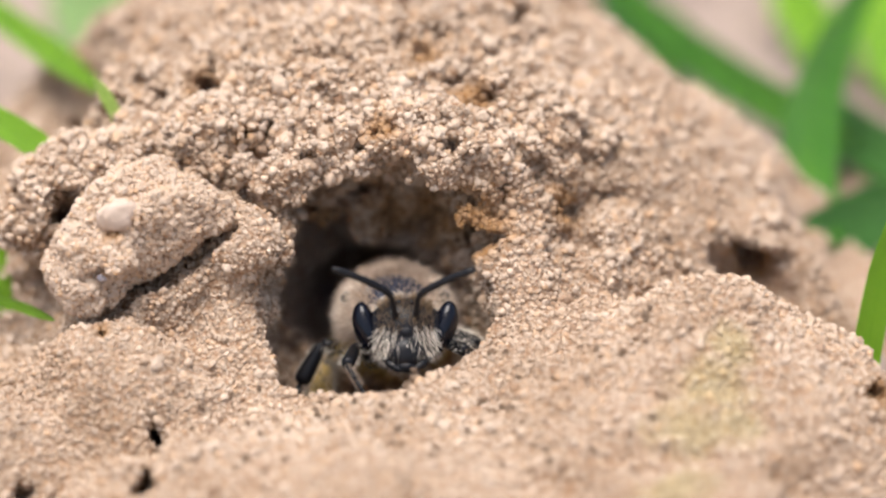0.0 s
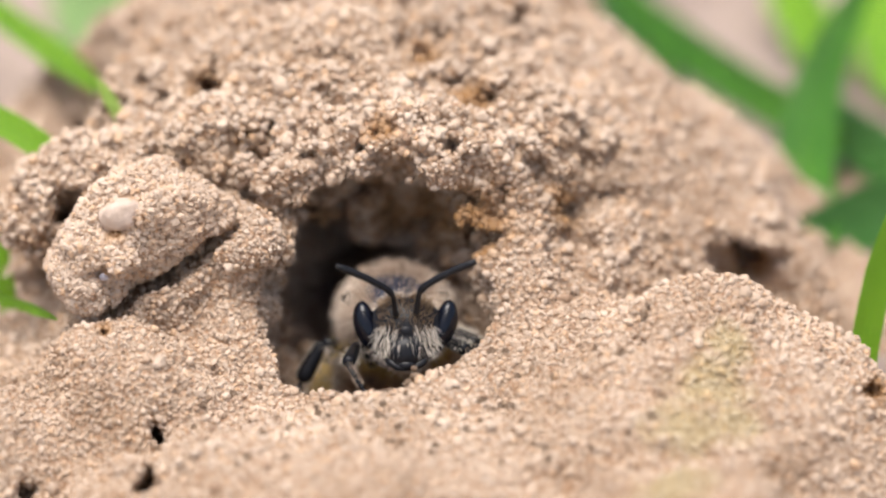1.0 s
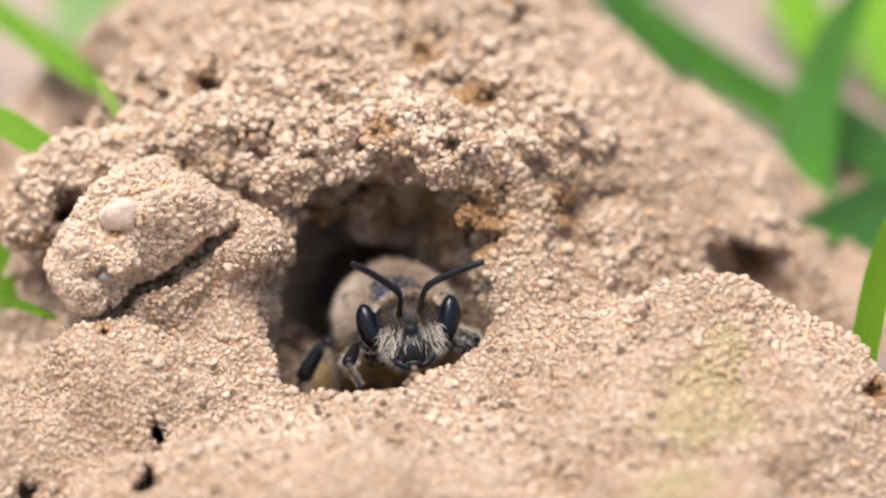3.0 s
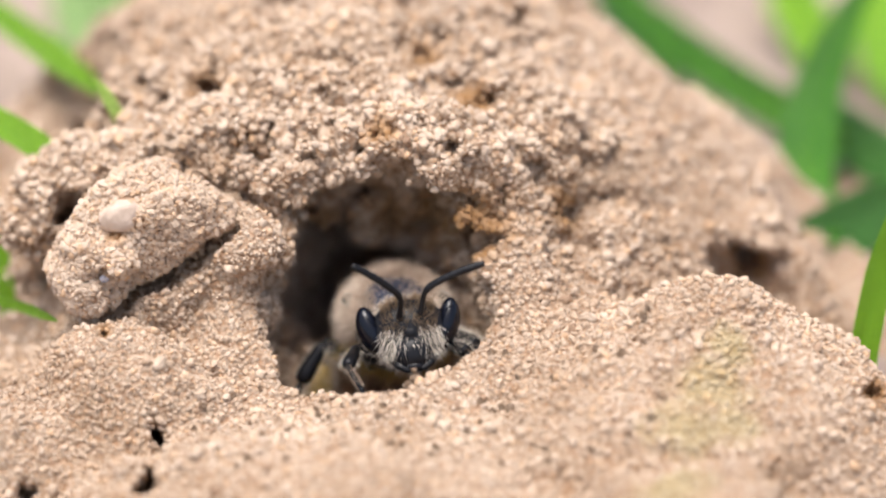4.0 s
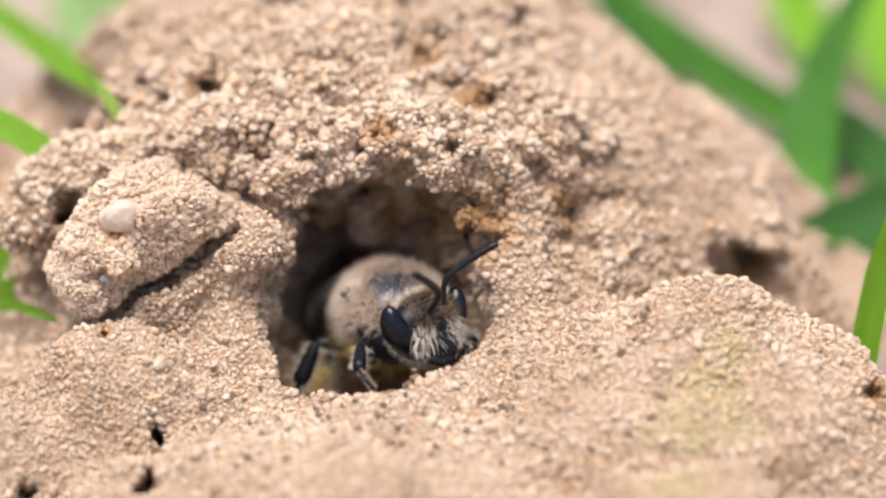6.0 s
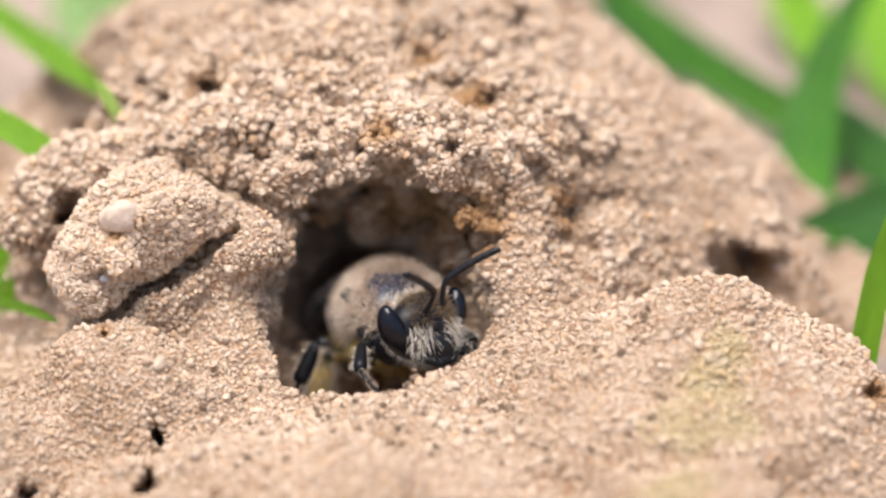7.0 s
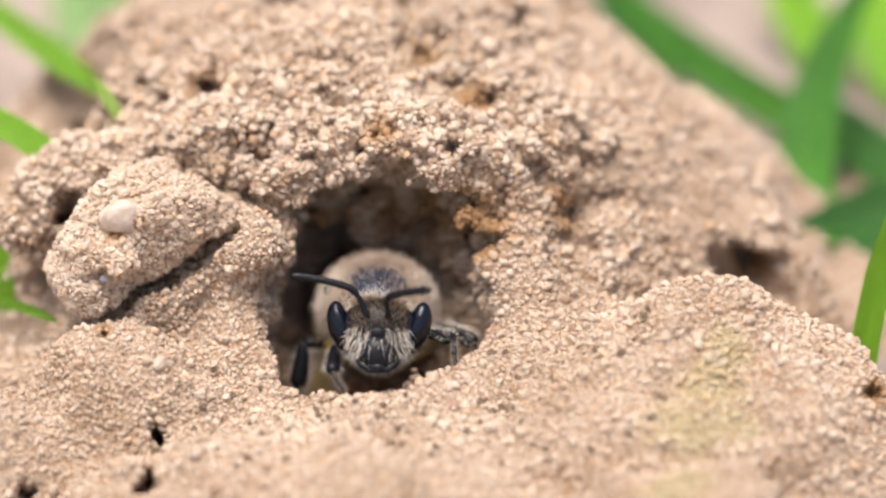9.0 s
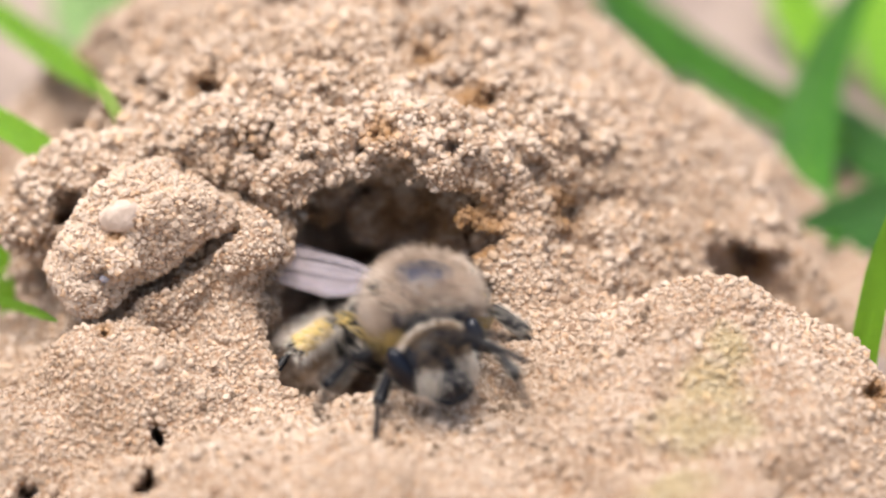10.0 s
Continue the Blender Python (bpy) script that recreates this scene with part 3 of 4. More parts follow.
# ---- grass ----
def rod(points, radii, sides=10):
    """A round tapering rod along points, closed with caps of triangles."""
    p, radii = np.array(points, float), np.array(radii, float)
    d = np.gradient(p, axis=0)
    d /= np.linalg.norm(d, axis=1)[:, None]
    a = np.cross(d, np.where(np.abs(d[:, :1]) > 0.9, [[0, 1, 0]], [[1, 0, 0]]))
    a /= np.linalg.norm(a, axis=1)[:, None]
    b = np.cross(d, a)
    th = np.linspace(0, 2 * math.pi, sides, endpoint=False)
    v = p[:, None] + radii[:, None, None] * (np.cos(th)[None, :, None] * a[:, None] + np.sin(th)[None, :, None] * b[:, None])
    n = len(p)
    f = []
    for i in range(n - 1):
        for j in range(sides):
            q = i * sides + j, i * sides + (j + 1) % sides, (i + 1) * sides + (j + 1) % sides, (i + 1) * sides + j
            f += [(q[0], q[1], q[2]), (q[0], q[2], q[3])]
    v = np.concatenate([v.reshape(-1, 3), p[:1], p[-1:]])
    for j in range(sides):
        f += [((j + 1) % sides, j, n * sides), ((n - 1) * sides + j, (n - 1) * sides + (j + 1) % sides, n * sides + 1)]
    return v, np.array(f)


def grass_blade(points, width, material, label, fold=0.25, tip=0.35, face=(0, -1, 0.4)):
    """A blade along a curve of 3 or 4 points (base first), with a folded midrib and some thickness."""
    p = np.array(points, float)
    n = 26
    t = np.linspace(0, 1, n)[:, None]
    if len(p) == 3:
        c = (1 - t) ** 2 * p[0] + 2 * t * (1 - t) * p[1] + t * t * p[2]
    else:
        c = (1 - t) ** 3 * p[0] + 3 * t * (1 - t) ** 2 * p[1] + 3 * t * t * (1 - t) * p[2] + t ** 3 * p[3]
    d = np.gradient(c, axis=0)
    d /= np.linalg.norm(d, axis=1)[:, None]
    side = np.cross(d, np.array(face, float))
    side /= np.linalg.norm(side, axis=1)[:, None]
    up = np.cross(side, d)
    w = width / 2 * np.minimum(1, np.sqrt(np.clip((1 - t) / tip, 0.004, 1))) * (0.75 + 0.25 * np.minimum(1, t * 5))
    thick = 0.02 * width + 0.03
    ring = []
    lift = np.array((0, -0.6, -1, -0.6, 0)) * fold
    for a, h in zip((-1, -0.5, 0, 0.5, 1), lift):
        ring.append(c + side * a * w + up * h * w)
    for a, h in zip((1, 0.5, 0, -0.5, -1), lift):
        ring.append(c + side * a * w + up * (h * w - thick * (1.6 - abs(a)) * np.minimum(w, 1)))
    v = np.stack(ring, 1)
    k = len(ring)
    faces = [[i * k + j, i * k + (j + 1) % k, (i + 1) * k + (j + 1) % k, (i + 1) * k + j] for i in range(n - 1) for j in range(k) if j != 4 and j != 9]
    me = mesh_from("grass_blade", v.reshape(-1, 3), faces, material)
    uv = me.uv_layers.new(name="UVMap")
    across = np.array([0, 0.25, 0.5, 0.75, 1, 1, 0.75, 0.5, 0.25, 0])
    idx = np.zeros(len(me.loops), np.int32)
    me.loops.foreach_get("vertex_index", idx)
    uv.data.foreach_set("uv", np.stack([across[idx % k], idx // k * 0.08], 1).astype(np.float32).ravel())
    ob = tagged(new("grass_blade", me), label, "grass blade", group="grass round the mound")
    rib = c - up * (fold * w + thick * np.minimum(w, 1))
    part("midrib", mesh_from("midrib", *rod(rib[:-2], (0.05 * width * np.linspace(1, 0.3, n - 2))), LEAF_LIGHT), ob, "paler midrib")
    return ob


grass_blade(((-21.86, 28.64, 7.94), (-18.39, 22.12, 8.36), (-16.37, 18.91, 8.66), (-14.28, 15.43, 8.44)), 1.35, LEAF_LIGHT, "green grass blade leaning behind the mound", face=(0, -0.6, 1))
grass_blade(((-12.8, 7.6, 10.6), (-13.0, 7.3, 11.5), (-14.0, 8.5, 12.5)), 0.55, LEAF_TIP, "short pale grass tip poking out of the mound", face=(0, -0.6, 1))
grass_blade(((-19.62, 9.85, 10.71), (-17.44, 8.51, 10.28), (-16.23, 7.56, 9.97), (-15.24, 6.88, 9.29)), 1.25, LEAF_LIGHT, "green grass blade arching over the soil", face=(0, -0.6, 1))
grass_blade(((-17.63, 5.45, 3.17), (-17.73, 6.17, 4.60), (-17.99, 7.06, 5.68), (-18.52, 7.97, 7.03)), 0.7, LEAF_LIGHT, "thin green grass blade beside the mound")
grass_blade(((-18.52, 4.98, 4.45), (-16.66, 3.44, 4.74), (-14.99, -0.18, 6.01)), 0.42, LEAF_LIGHT, "thin fallen grass blade on the soil")
grass_blade(((-14.43, 6.82, 6.96), (-14.68, 6.98, 7.72), (-14.94, 7.01, 8.22)), 0.3, LEAF, "tiny grass tip in a soil hollow")
grass_blade(((-2.03, 20.07, 13.16), (-3.43, 17.90, 13.29), (-4.57, 15.13, 12.26)), 1.1, LEAF, "green grass tip drooping over the mound crest")
grass_blade(((15.96, 14.27, 1.76), (15.28, 19.40, 3.03), (16.10, 24.04, 5.53), (19.65, 28.99, 8.62)), 2.6, LEAF, "broad glossy green grass blade behind the mound", fold=0.2, tip=0.55)
grass_blade(((17.6, 22.8, 2.9), (13.6, 28.6, 2.6), (9.90, 36.75, 1.84), (6.87, 44.15, 3.14)), 1.9, LEAF, "long green blade lying across the soil")
# This dark blade is added to stand in for a shadow on the soil.
grass_blade(((16.98, 27.90, 2.08), (18.68, 23.91, 1.97), (21.41, 20.98, 1.71)), 2.4, LEAF_DARK, "dark green blade in place of a shadow low on the ground")
grass_blade(((14.69, 12.16, 2.03), (16.95, 16.05, 1.94), (21.65, 19.07, 2.36)), 2.7, LEAF_DARK, "broad blue-green leaf lying on the soil")
grass_blade(((16.38, 0.49, 2.26), (16.60, 1.32, 4.10), (17.09, 2.28, 6.86), (18.09, 3.34, 10.06)), 1.15, LEAF_LIGHT, "upright yellow-green grass blade beside the mound")
grass_blade(((18.52, 33.16, 1.39), (17.39, 38.96, 1.76), (16.36, 43.90, 2.64)), 2.6, LEAF_LIGHT, "yellow-green grass blade far behind")
grass_blade(((21.62, 29.95, 1.70), (21.10, 37.67, 1.43), (20.83, 43.90, 2.64)), 3.0, LEAF_LIGHT, "yellow-green grass blade far behind")
grass_blade(((10.54, 33.16, 1.39), (8.73, 41.05, 1.45), (7.75, 44.82, 2.26)), 2.6, LEAF_DARK, "blue-green grass blade far behind")
grass_blade(((-13.67, 26.20, 3.15), (-17.33, 38.83, 1.52), (-19.01, 46.00, 2.37)), 3.4, LEAF_PALE, "pale green grass blade far behind")
grass_blade(((-11.62, 30.43, 2.63), (-14.75, 41.05, 1.45), (-16.84, 46.93, 1.99)), 3.4, LEAF_PALE, "pale green grass blade far behind")


# ---- the mining bee ----
# It faces -y, x to its own left-hand side as seen from in front, origin in the middle of the thorax.
def blob(r, centre=(0, 0, 0), level=4, shape=None):
    v, f = icosphere(level)
    v = v * np.array(r)
    if shape:
        v = shape(v)
    return v + np.array(centre), f


def joined(*pieces):
    vs, fs, base = [], [], 0
    for v, f in pieces:
        vs.append(v)
        fs.append(f + base)
        base += len(v)
    return np.concatenate(vs), np.concatenate(fs)


def hairs(places, ways, length, rng, thick=0.011, droop=(0, 0, -0.15), jitter=0.35):
    """Fine bent tapering hairs, three-sided, from places along ways."""
    n = len(places)
    w = ways + jitter * rng.randn(n, 3)
    w /= np.linalg.norm(w, axis=1)[:, None]
    ln = (length * (0.65 + 0.6 * rng.rand(n)))[:, None] if np.ndim(length) else length * (0.65 + 0.6 * rng.rand(n, 1))
    mid = places + w * ln * 0.55
    end = places + w * ln + np.array(droop) * ln
    a = np.cross(w, rng.randn(n, 3))
    a /= np.linalg.norm(a, axis=1)[:, None]
    b = np.cross(w, a)
    rows = []
    for th in (0, 2.094, 4.189):
        o = (math.cos(th) * a + math.sin(th) * b) * thick
        rows += [places + o, mid + o * 0.75]
    v = np.stack(rows + [end], 1)
    f = []
    for i in range(3):
        j = (i + 1) % 3
        f += [(2 * i, 2 * j, 2 * j + 1), (2 * i, 2 * j + 1, 2 * i + 1), (2 * i + 1, 2 * j + 1, 6)]
    f = np.array(f)[None] + (np.arange(n) * 7)[:, None, None]
    return v.reshape(-1, 3), f.reshape(-1, 3)


def sphere_points(count, rng):
    d = rng.randn(count, 3)
    return d / np.linalg.norm(d, axis=1)[:, None]


def bee_mesh(name, piece, material):
    return mesh_from(name, piece[0], piece[1], material)


HEAD_R = np.array((1.72, 1.0, 1.52))


def head_shape(v):
    low = np.clip(-v[:, 2] / HEAD_R[2], 0, 1)
    v = v.copy()
    v[:, 0] *= 1 - 0.33 * low ** 1.5
    v[:, 1] -= 0.35 * low * np.clip(1 - np.abs(v[:, 0]) / 1.2, 0, 1)
    return v


def build_head(bee):
    rng = np.random.RandomState(11)
    head = part("head", bee_mesh("head", blob(HEAD_R, shape=head_shape), CHITIN), bee, "broad glossy black head with tan face hair")
    head.scale = (0.93, 0.93, 0.93)
    for s in (-1, 1):
        def eye_shape(v, s=s):
            v = v.copy()
            v[:, 0] *= 1 + 0.22 * v[:, 2] / 1.42
            v[:, 0] -= s * 0.24 * (v[:, 2] / 1.42) ** 2
            return v
        m = pose(0, 0, 0, 4, s * 29, s * -8)
        v, f = blob((0.5, 0.66, 1.46), level=5, shape=eye_shape)
        v = v @ np.array(m.to_3x3()).T + np.array((s * 1.45, 0.04, -0.06))
        part("compound_eye", bee_mesh("compound_eye", (v, f), EYE), head, "long glossy black compound eye")
    for x, z in ((-0.26, 1.32), (0.26, 1.32), (0, 1.2)):
        part("ocellus", bee_mesh("ocellus", blob((0.12, 0.12, 0.1), (x, -0.5 - (0.12 if x == 0 else 0), z), 3), EYE), head, "small glassy ocellus")
    part("clypeus", bee_mesh("clypeus", blob((0.82, 0.46, 0.7), (0, -0.86, -0.76), 4), CHITIN), head, "domed shiny black clypeus")
    part("frons", bee_mesh("frons", blob((0.27, 0.1, 0.2), (0, -0.97, 0.1), 4), CHITIN), head, "small shiny black face shield")
    part("labrum", bee_mesh("labrum", blob((0.42, 0.24, 0.24), (0, -1.02, -1.32), 3), CHITIN), head)
    for s in (-1, 1):
        jaw = rod([(s * 0.85, -0.7, -1.0), (s * 0.66, -0.98, -1.22), (s * 0.36, -1.1, -1.42), (s * 0.06, -1.12, -1.5)], (0.15, 0.16, 0.13, 0.06))
        part("mandible", bee_mesh("mandible", jaw, CHITIN), head, "curved black mandible")

    def on_face(count, ok, lift=1.0):
        d = sphere_points(count * 6, rng)
        p = head_shape(d * HEAD_R * lift)
        keep = ok(p, d)
        return p[keep][:count], d[keep][:count]

    p, d = on_face(900, lambda p, d: (d[:, 1] < 0.1) & (p[:, 2] > 0.0) & (p[:, 2] < 1.5) & (np.abs(p[:, 0]) < 1.1) & (np.hypot(p[:, 0], p[:, 2] - 0.15) > 0.3))
    way = d * 0.6 + np.array((0, -0.5, 0.4))
    part("forehead_hair", bee_mesh("forehead_hair", hairs(p, way, 0.4, rng, 0.010), FUR_BROWN), head, "brown hair between the eyes")
    # silvery strands fall from the antennal sockets over the face, parted round the shield
    p, d = on_face(560, lambda p, d: (d[:, 1] < -0.15) & (p[:, 2] < 0.35) & (p[:, 2] > -0.95) & (np.abs(p[:, 0]) > 0.3) & (np.abs(p[:, 0]) < 1.25))
    q = blob((0.82, 0.46, 0.7), (0, -0.86, -0.76), 4)[0]
    q = q[(q[:, 2] > -0.62) & (q[:, 1] < -0.8)]
    q = q[rng.rand(len(q)) < 0.2]
    p = np.concatenate([p, q])
    p = p[p[:, 1] < -0.45]
    way = np.stack([p[:, 0] * 0.55, np.full(len(p), -0.5), np.full(len(p), -0.8)], 1)
    part("face_hair", bee_mesh("face_hair", hairs(p, way, 0.5, rng, 0.0105, jitter=0.28), FUR_PALE), head, "pale drooping hair on the lower face")
    p, d = on_face(1500, lambda p, d: (d[:, 1] > 0.12) & (d[:, 1] < 0.8))
    part("cheek_hair", bee_mesh("cheek_hair", hairs(p, d, 0.42, rng, 0.011), FUR_FLANK), head, "tan fringe behind the eyes")
    antennae = []
    for s in (-1, 1):
        t = np.linspace(0, 1, 34)
        # scape along +z, then the flagellum bends towards +x
        ang = radians(48) * np.clip((t - 0.22) / 0.2, 0, 1) + radians(14) * np.clip((t - 0.4) / 0.6, 0, 1)
        step = 3.85 / 33
        x, z = np.cumsum(np.sin(ang)) * step, np.cumsum(np.cos(ang)) * step
        lean = math.atan2(x[-1], z[-1])
        x, z = math.cos(lean) * x - math.sin(lean) * z, math.sin(lean) * x + math.cos(lean) * z
        ring = 1 + 0.07 * np.cos(t * 33 * math.pi * 0.66)
        rad = np.where(t < 0.28, 0.115, 0.155 * ring) * np.where(t > 0.95, 0.8, 1) * np.where(t < 0.04, 1.3, 1)
        ant = part("antenna", bee_mesh("antenna", rod(np.stack([x, 0 * x, z], 1), rad, 12), CHITIN), head, "black elbowed segmented antenna")
        antennae.append(ant)
    return head, antennae


def build_thorax(bee):
    rng = np.random.RandomState(12)
    R = np.array((1.9, 2.15, 1.62))
    th = part("thorax", bee_mesh("thorax", blob(R), BALD), bee, "black thorax under dense tan fur")
    d = sphere_points(9500, rng)
    bald = np.hypot(d[:, 0] * 0.8, d[:, 1] + 0.3) < 0.48
    bald &= d[:, 2] > 0
    keep = ~bald | (rng.rand(len(d)) < 0.2)
    d, bald = d[keep], bald[keep]
    keep = ((d[:, 1] > -0.5) | (d[:, 2] > 0.05)) & (d[:, 2] > -0.4)
    d, bald = d[keep], bald[keep]
    part("collar", bee_mesh("collar", blob((1.35, 0.8, 1.0), (0, -1.75, -0.5), 4), CHITIN), th, "bare black collar behind the head")
    for s in (-1, 1):
        part("tegula", bee_mesh("tegula", blob((0.42, 0.5, 0.3), (s * 1.72, -0.15, 0.86), 4), CHITIN), th, "shiny black scale over the wing root")
    way = d + np.array((0, -0.1, 0.15))
    part("fur", bee_mesh("fur", hairs(d * R * 0.99, way, np.where(bald, 0.34, 0.82), rng, 0.0125, jitter=0.6), FUR_TAN), th, "dense tan fur coat")
    low = d[(d[:, 2] < 0.35) | (np.abs(d[:, 0]) > 0.62)]
    low = low[(low[:, 1] > -0.3) | (rng.rand(len(low)) < 0.3)][:4200]
    part("breast_fur", bee_mesh("breast_fur", hairs(low * R, low, 0.75, rng, 0.013, jitter=0.4), FUR_FLANK), th, "paler fur on the flanks")
    under = sphere_points(5000, rng)
    under = under[(under[:, 2] < -0.35) & (under[:, 1] > -0.75)]
    part("belly_fur", bee_mesh("belly_fur", hairs(under * R * 1.02, under, 1.0, rng, 0.013, jitter=0.3), FUR_YELLOW), th, "pollen-yellow fur under the body")
    return th


def build_abdomen(bee):
    rng = np.random.RandomState(13)
    ab = part("abdomen", bee_mesh("abdomen", blob((0.5, 0.8, 0.5), (0, 2.3, -0.9), 3), CHITIN), bee, "dark banded abdomen with pale hair fringes")
    for i in range(6):
        y = 3.3 + 1.05 * i
        w = (1.75, 2.1, 2.15, 1.95, 1.5, 0.85)[i]
        part("segment", bee_mesh("segment", blob((w, 0.95, w * 0.82), (0, y, -1.5 - 0.4 * i), 4), CHITIN), ab)
        a = rng.rand(420) * 2 * math.pi
        p = np.stack([np.cos(a) * w, np.full(420, y + 0.25), np.sin(a) * w * 0.82 - 1.5 - 0.4 * i], 1)
        way = np.stack([np.cos(a) * 0.4, np.ones(420), np.sin(a) * 0.4], 1)
        part("hair_band", bee_mesh("hair_band", hairs(p, way, 0.45, rng, 0.012), FUR_PALE), ab, "pale hair band")
    return ab


def build_wing(bee, s, length, width, root, spread):
    n, k = 30, 9
    t = np.linspace(0, 1, n)[:, None]
    u = np.linspace(-1, 1, k)[None]
    prof = np.sqrt(np.clip(t * 3.2, 0, 1)) * np.sqrt(np.clip((1 - t) / 0.25, 0, 1)) * width
    x = np.where(u < 0, 0.28, 0.72) * u * prof
    y = t * length + 0 * u
    z = 0.10 * np.sin(u * 9 + t * 6) * prof * 0.3
    top = np.stack([x * s, y, z], -1).reshape(-1, 3)
    v = np.concatenate([top, top - np.array((0, 0, 0.02))])
    f = []
    for i in range(n - 1):
        for j in range(k - 1):
            q = i * k + j, i * k + j + 1, (i + 1) * k + j + 1, (i + 1) * k + j
            f += [q, tuple(n * k + a for a in q[::-1])]
    wing = part("wing", mesh_from("wing", v, f, WING), bee, "smoky translucent veined wing",
                pose(root[0] * MM, root[1] * MM, root[2] * MM, -14, s * 20, s * spread))
    for a, b in ((-0.95, -0.9), (-0.3, 0.1), (0.2, 0.7)):
        tt = np.linspace(0.03, 0.93, 16)
        uu = a + (b - a) * tt
        w = np.sqrt(np.clip(tt * 3.2, 0, 1)) * np.sqrt(np.clip((1 - tt) / 0.25, 0, 1)) * width
        pts = np.stack([np.where(uu < 0, 0.28, 0.72) * uu * w * s, tt * length, 0.10 * np.sin(uu * 9 + tt * 6) * w * 0.3], 1)
        part("vein", bee_mesh("vein", rod(pts, np.full(16, 0.024), 6), CHITIN), wing)
    return wing, root, spread, s


# hip, thigh, shin and foot lengths, hip joint; for the fore, middle and hind leg of one side
LEGS = ((1.55, 1.55, 1.9, (0.95, -1.35, -1.25)), (1.7, 1.75, 2.1, (1.25, 0.1, -1.45)), (2.0, 2.3, 2.4, (1.15, 1.5, -1.35)))


def build_leg(bee, s, which):
    rng = np.random.RandomState(20 + which)
    thigh, shin, foot, hip = LEGS[which]
    fat = 1.0 + 0.22 * which
    leg = part("leg", bee_mesh("leg", blob((0.34, 0.34, 0.42), level=3), CHITIN), bee, "", pose(s * hip[0] * MM, hip[1] * MM, hip[2] * MM))

    def limb(name, length, r, hair, material, sub, dense, flat=1.0):
        z = np.linspace(0, length, 14)
        tt = z / length
        prof = r * np.interp(tt, (0, 0.12, 0.5, 0.88, 1), sub)
        v, f = rod(np.stack([0 * z, 0 * z, z], 1), prof, 12)
        ob = part(name, bee_mesh(name, (v, f), CHITIN), leg)
        a, h = rng.rand(dense) * 2 * math.pi, rng.rand(dense) * length
        rr = np.interp(h, z, prof)
        p = np.stack([np.cos(a) * rr, np.sin(a) * rr, h], 1)
        way = np.stack([np.cos(a), np.sin(a), 0.5 + 0 * a], 1)
        return ob, p, way

    femur, p, w = limb("femur", thigh, 0.25 * fat, 0.3, CHITIN, (0.7, 0.95, 1.0, 0.85, 0.6), 260)
    back = w[:, 1] > 0.1
    hair_f = part("leg_hair", bee_mesh("leg_hair", hairs(p[back], w[back], 0.42 if which else 0.25, rng, 0.008), FUR_PALE), leg, "pale leg hair")
    extra = []
    if which == 2:
        pv, pf = pebbles(p[::3], w[::3], np.full(len(p[::3]), 0.12), 1, rng)
        extra.append((part("pollen_load", mesh_from("pollen_load", pv, pf, POLLEN), leg, "yellow pollen packed in the thigh hair"), "femur"))
    tibia, p, w = limb("tibia", shin, 0.25 * fat, 0.3, CHITIN, (0.6, 0.8, 1.0, 1.12, 0.8), 320 + 260 * which)
    back = (w[:, 1] > -0.1) if which < 2 else (w[:, 1] > -2)
    hair_t = part("leg_hair", bee_mesh("leg_hair", hairs(p[back], w[back], 0.24 if which < 2 else 0.7, rng, 0.006 if which < 2 else 0.008), FUR_PALE), leg, "pale leg hair")
    extra += [(hair_f, "femur"), (hair_t, "tibia")]
    if which == 2:
        pv, pf = pebbles(p[::2] * np.array((0.95, 0.95, 1)), w[::2], np.full(len(p[::2]), 0.13), 1, rng)
        keep = np.repeat((p[::2, 2] > 0.5) & (p[::2, 2] < 1.9), 12)
        tri = pf[keep[pf[:, 0]]]
        extra.append((part("pollen_load", mesh_from("pollen_load", pv, tri, POLLEN), leg, "yellow pollen packed in the leg hair"), "tibia"))
    n = 5
    pieces = []
    z0 = 0
    for i, ln in enumerate((0.42, 0.16, 0.14, 0.12, 0.16)):
        ln *= foot
        z = np.linspace(z0, z0 + ln, 6)
        r = 0.125 * fat * np.interp(np.linspace(0, 1, 6), (0, 0.3, 0.9, 1), (0.55, 0.9, 1.0, 0.7)) * (1 - 0.09 * i)
        pieces.append(rod(np.stack([0 * z, 0 * z, z], 1), r, 8))
        z0 += ln * 0.97
    for c in (-1, 1):
        pieces.append(rod([(0, 0, z0), (c * 0.1, 0, z0 + 0.1), (c * 0.14, 0.06, z0 + 0.22)], (0.04, 0.035, 0.01), 6))
    tarsus = part("tarsus", bee_mesh("tarsus", joined(*pieces), CHITIN), leg)
    a, h = rng.rand(240) * 2 * math.pi, rng.rand(240) * foot * 0.6
    p = np.stack([np.cos(a) * 0.11, np.sin(a) * 0.11, h], 1)
    way = np.stack([np.cos(a), np.sin(a), 0.8 + 0 * a], 1)
    extra.append((part("leg_hair", bee_mesh("leg_hair", hairs(p, way, 0.15, rng, 0.006), FUR_TAN), leg, "tan leg hair"), "tarsus"))
    return leg, femur, tibia, tarsus, extra


def mining_bee():
    bee = tagged(new("mining_bee"), "furry tan and black mining bee at its burrow mouth", "bee")
    head, antennae = build_head(bee)
    build_thorax(bee)
    build_abdomen(bee)
    wings = []
    for s in (-1, 1):
        wings.append(build_wing(bee, s, 7.0, 1.9, (s * 1.35, 0.3, 1.0), 4))
        wings.append(build_wing(bee, s, 5.0, 1.4, (s * 1.35, 0.8, 0.8), 3))
    legs = [(s, k, *build_leg(bee, s, k)) for s in (-1, 1) for k in range(3)]
    return bee, head, antennae, legs, wings


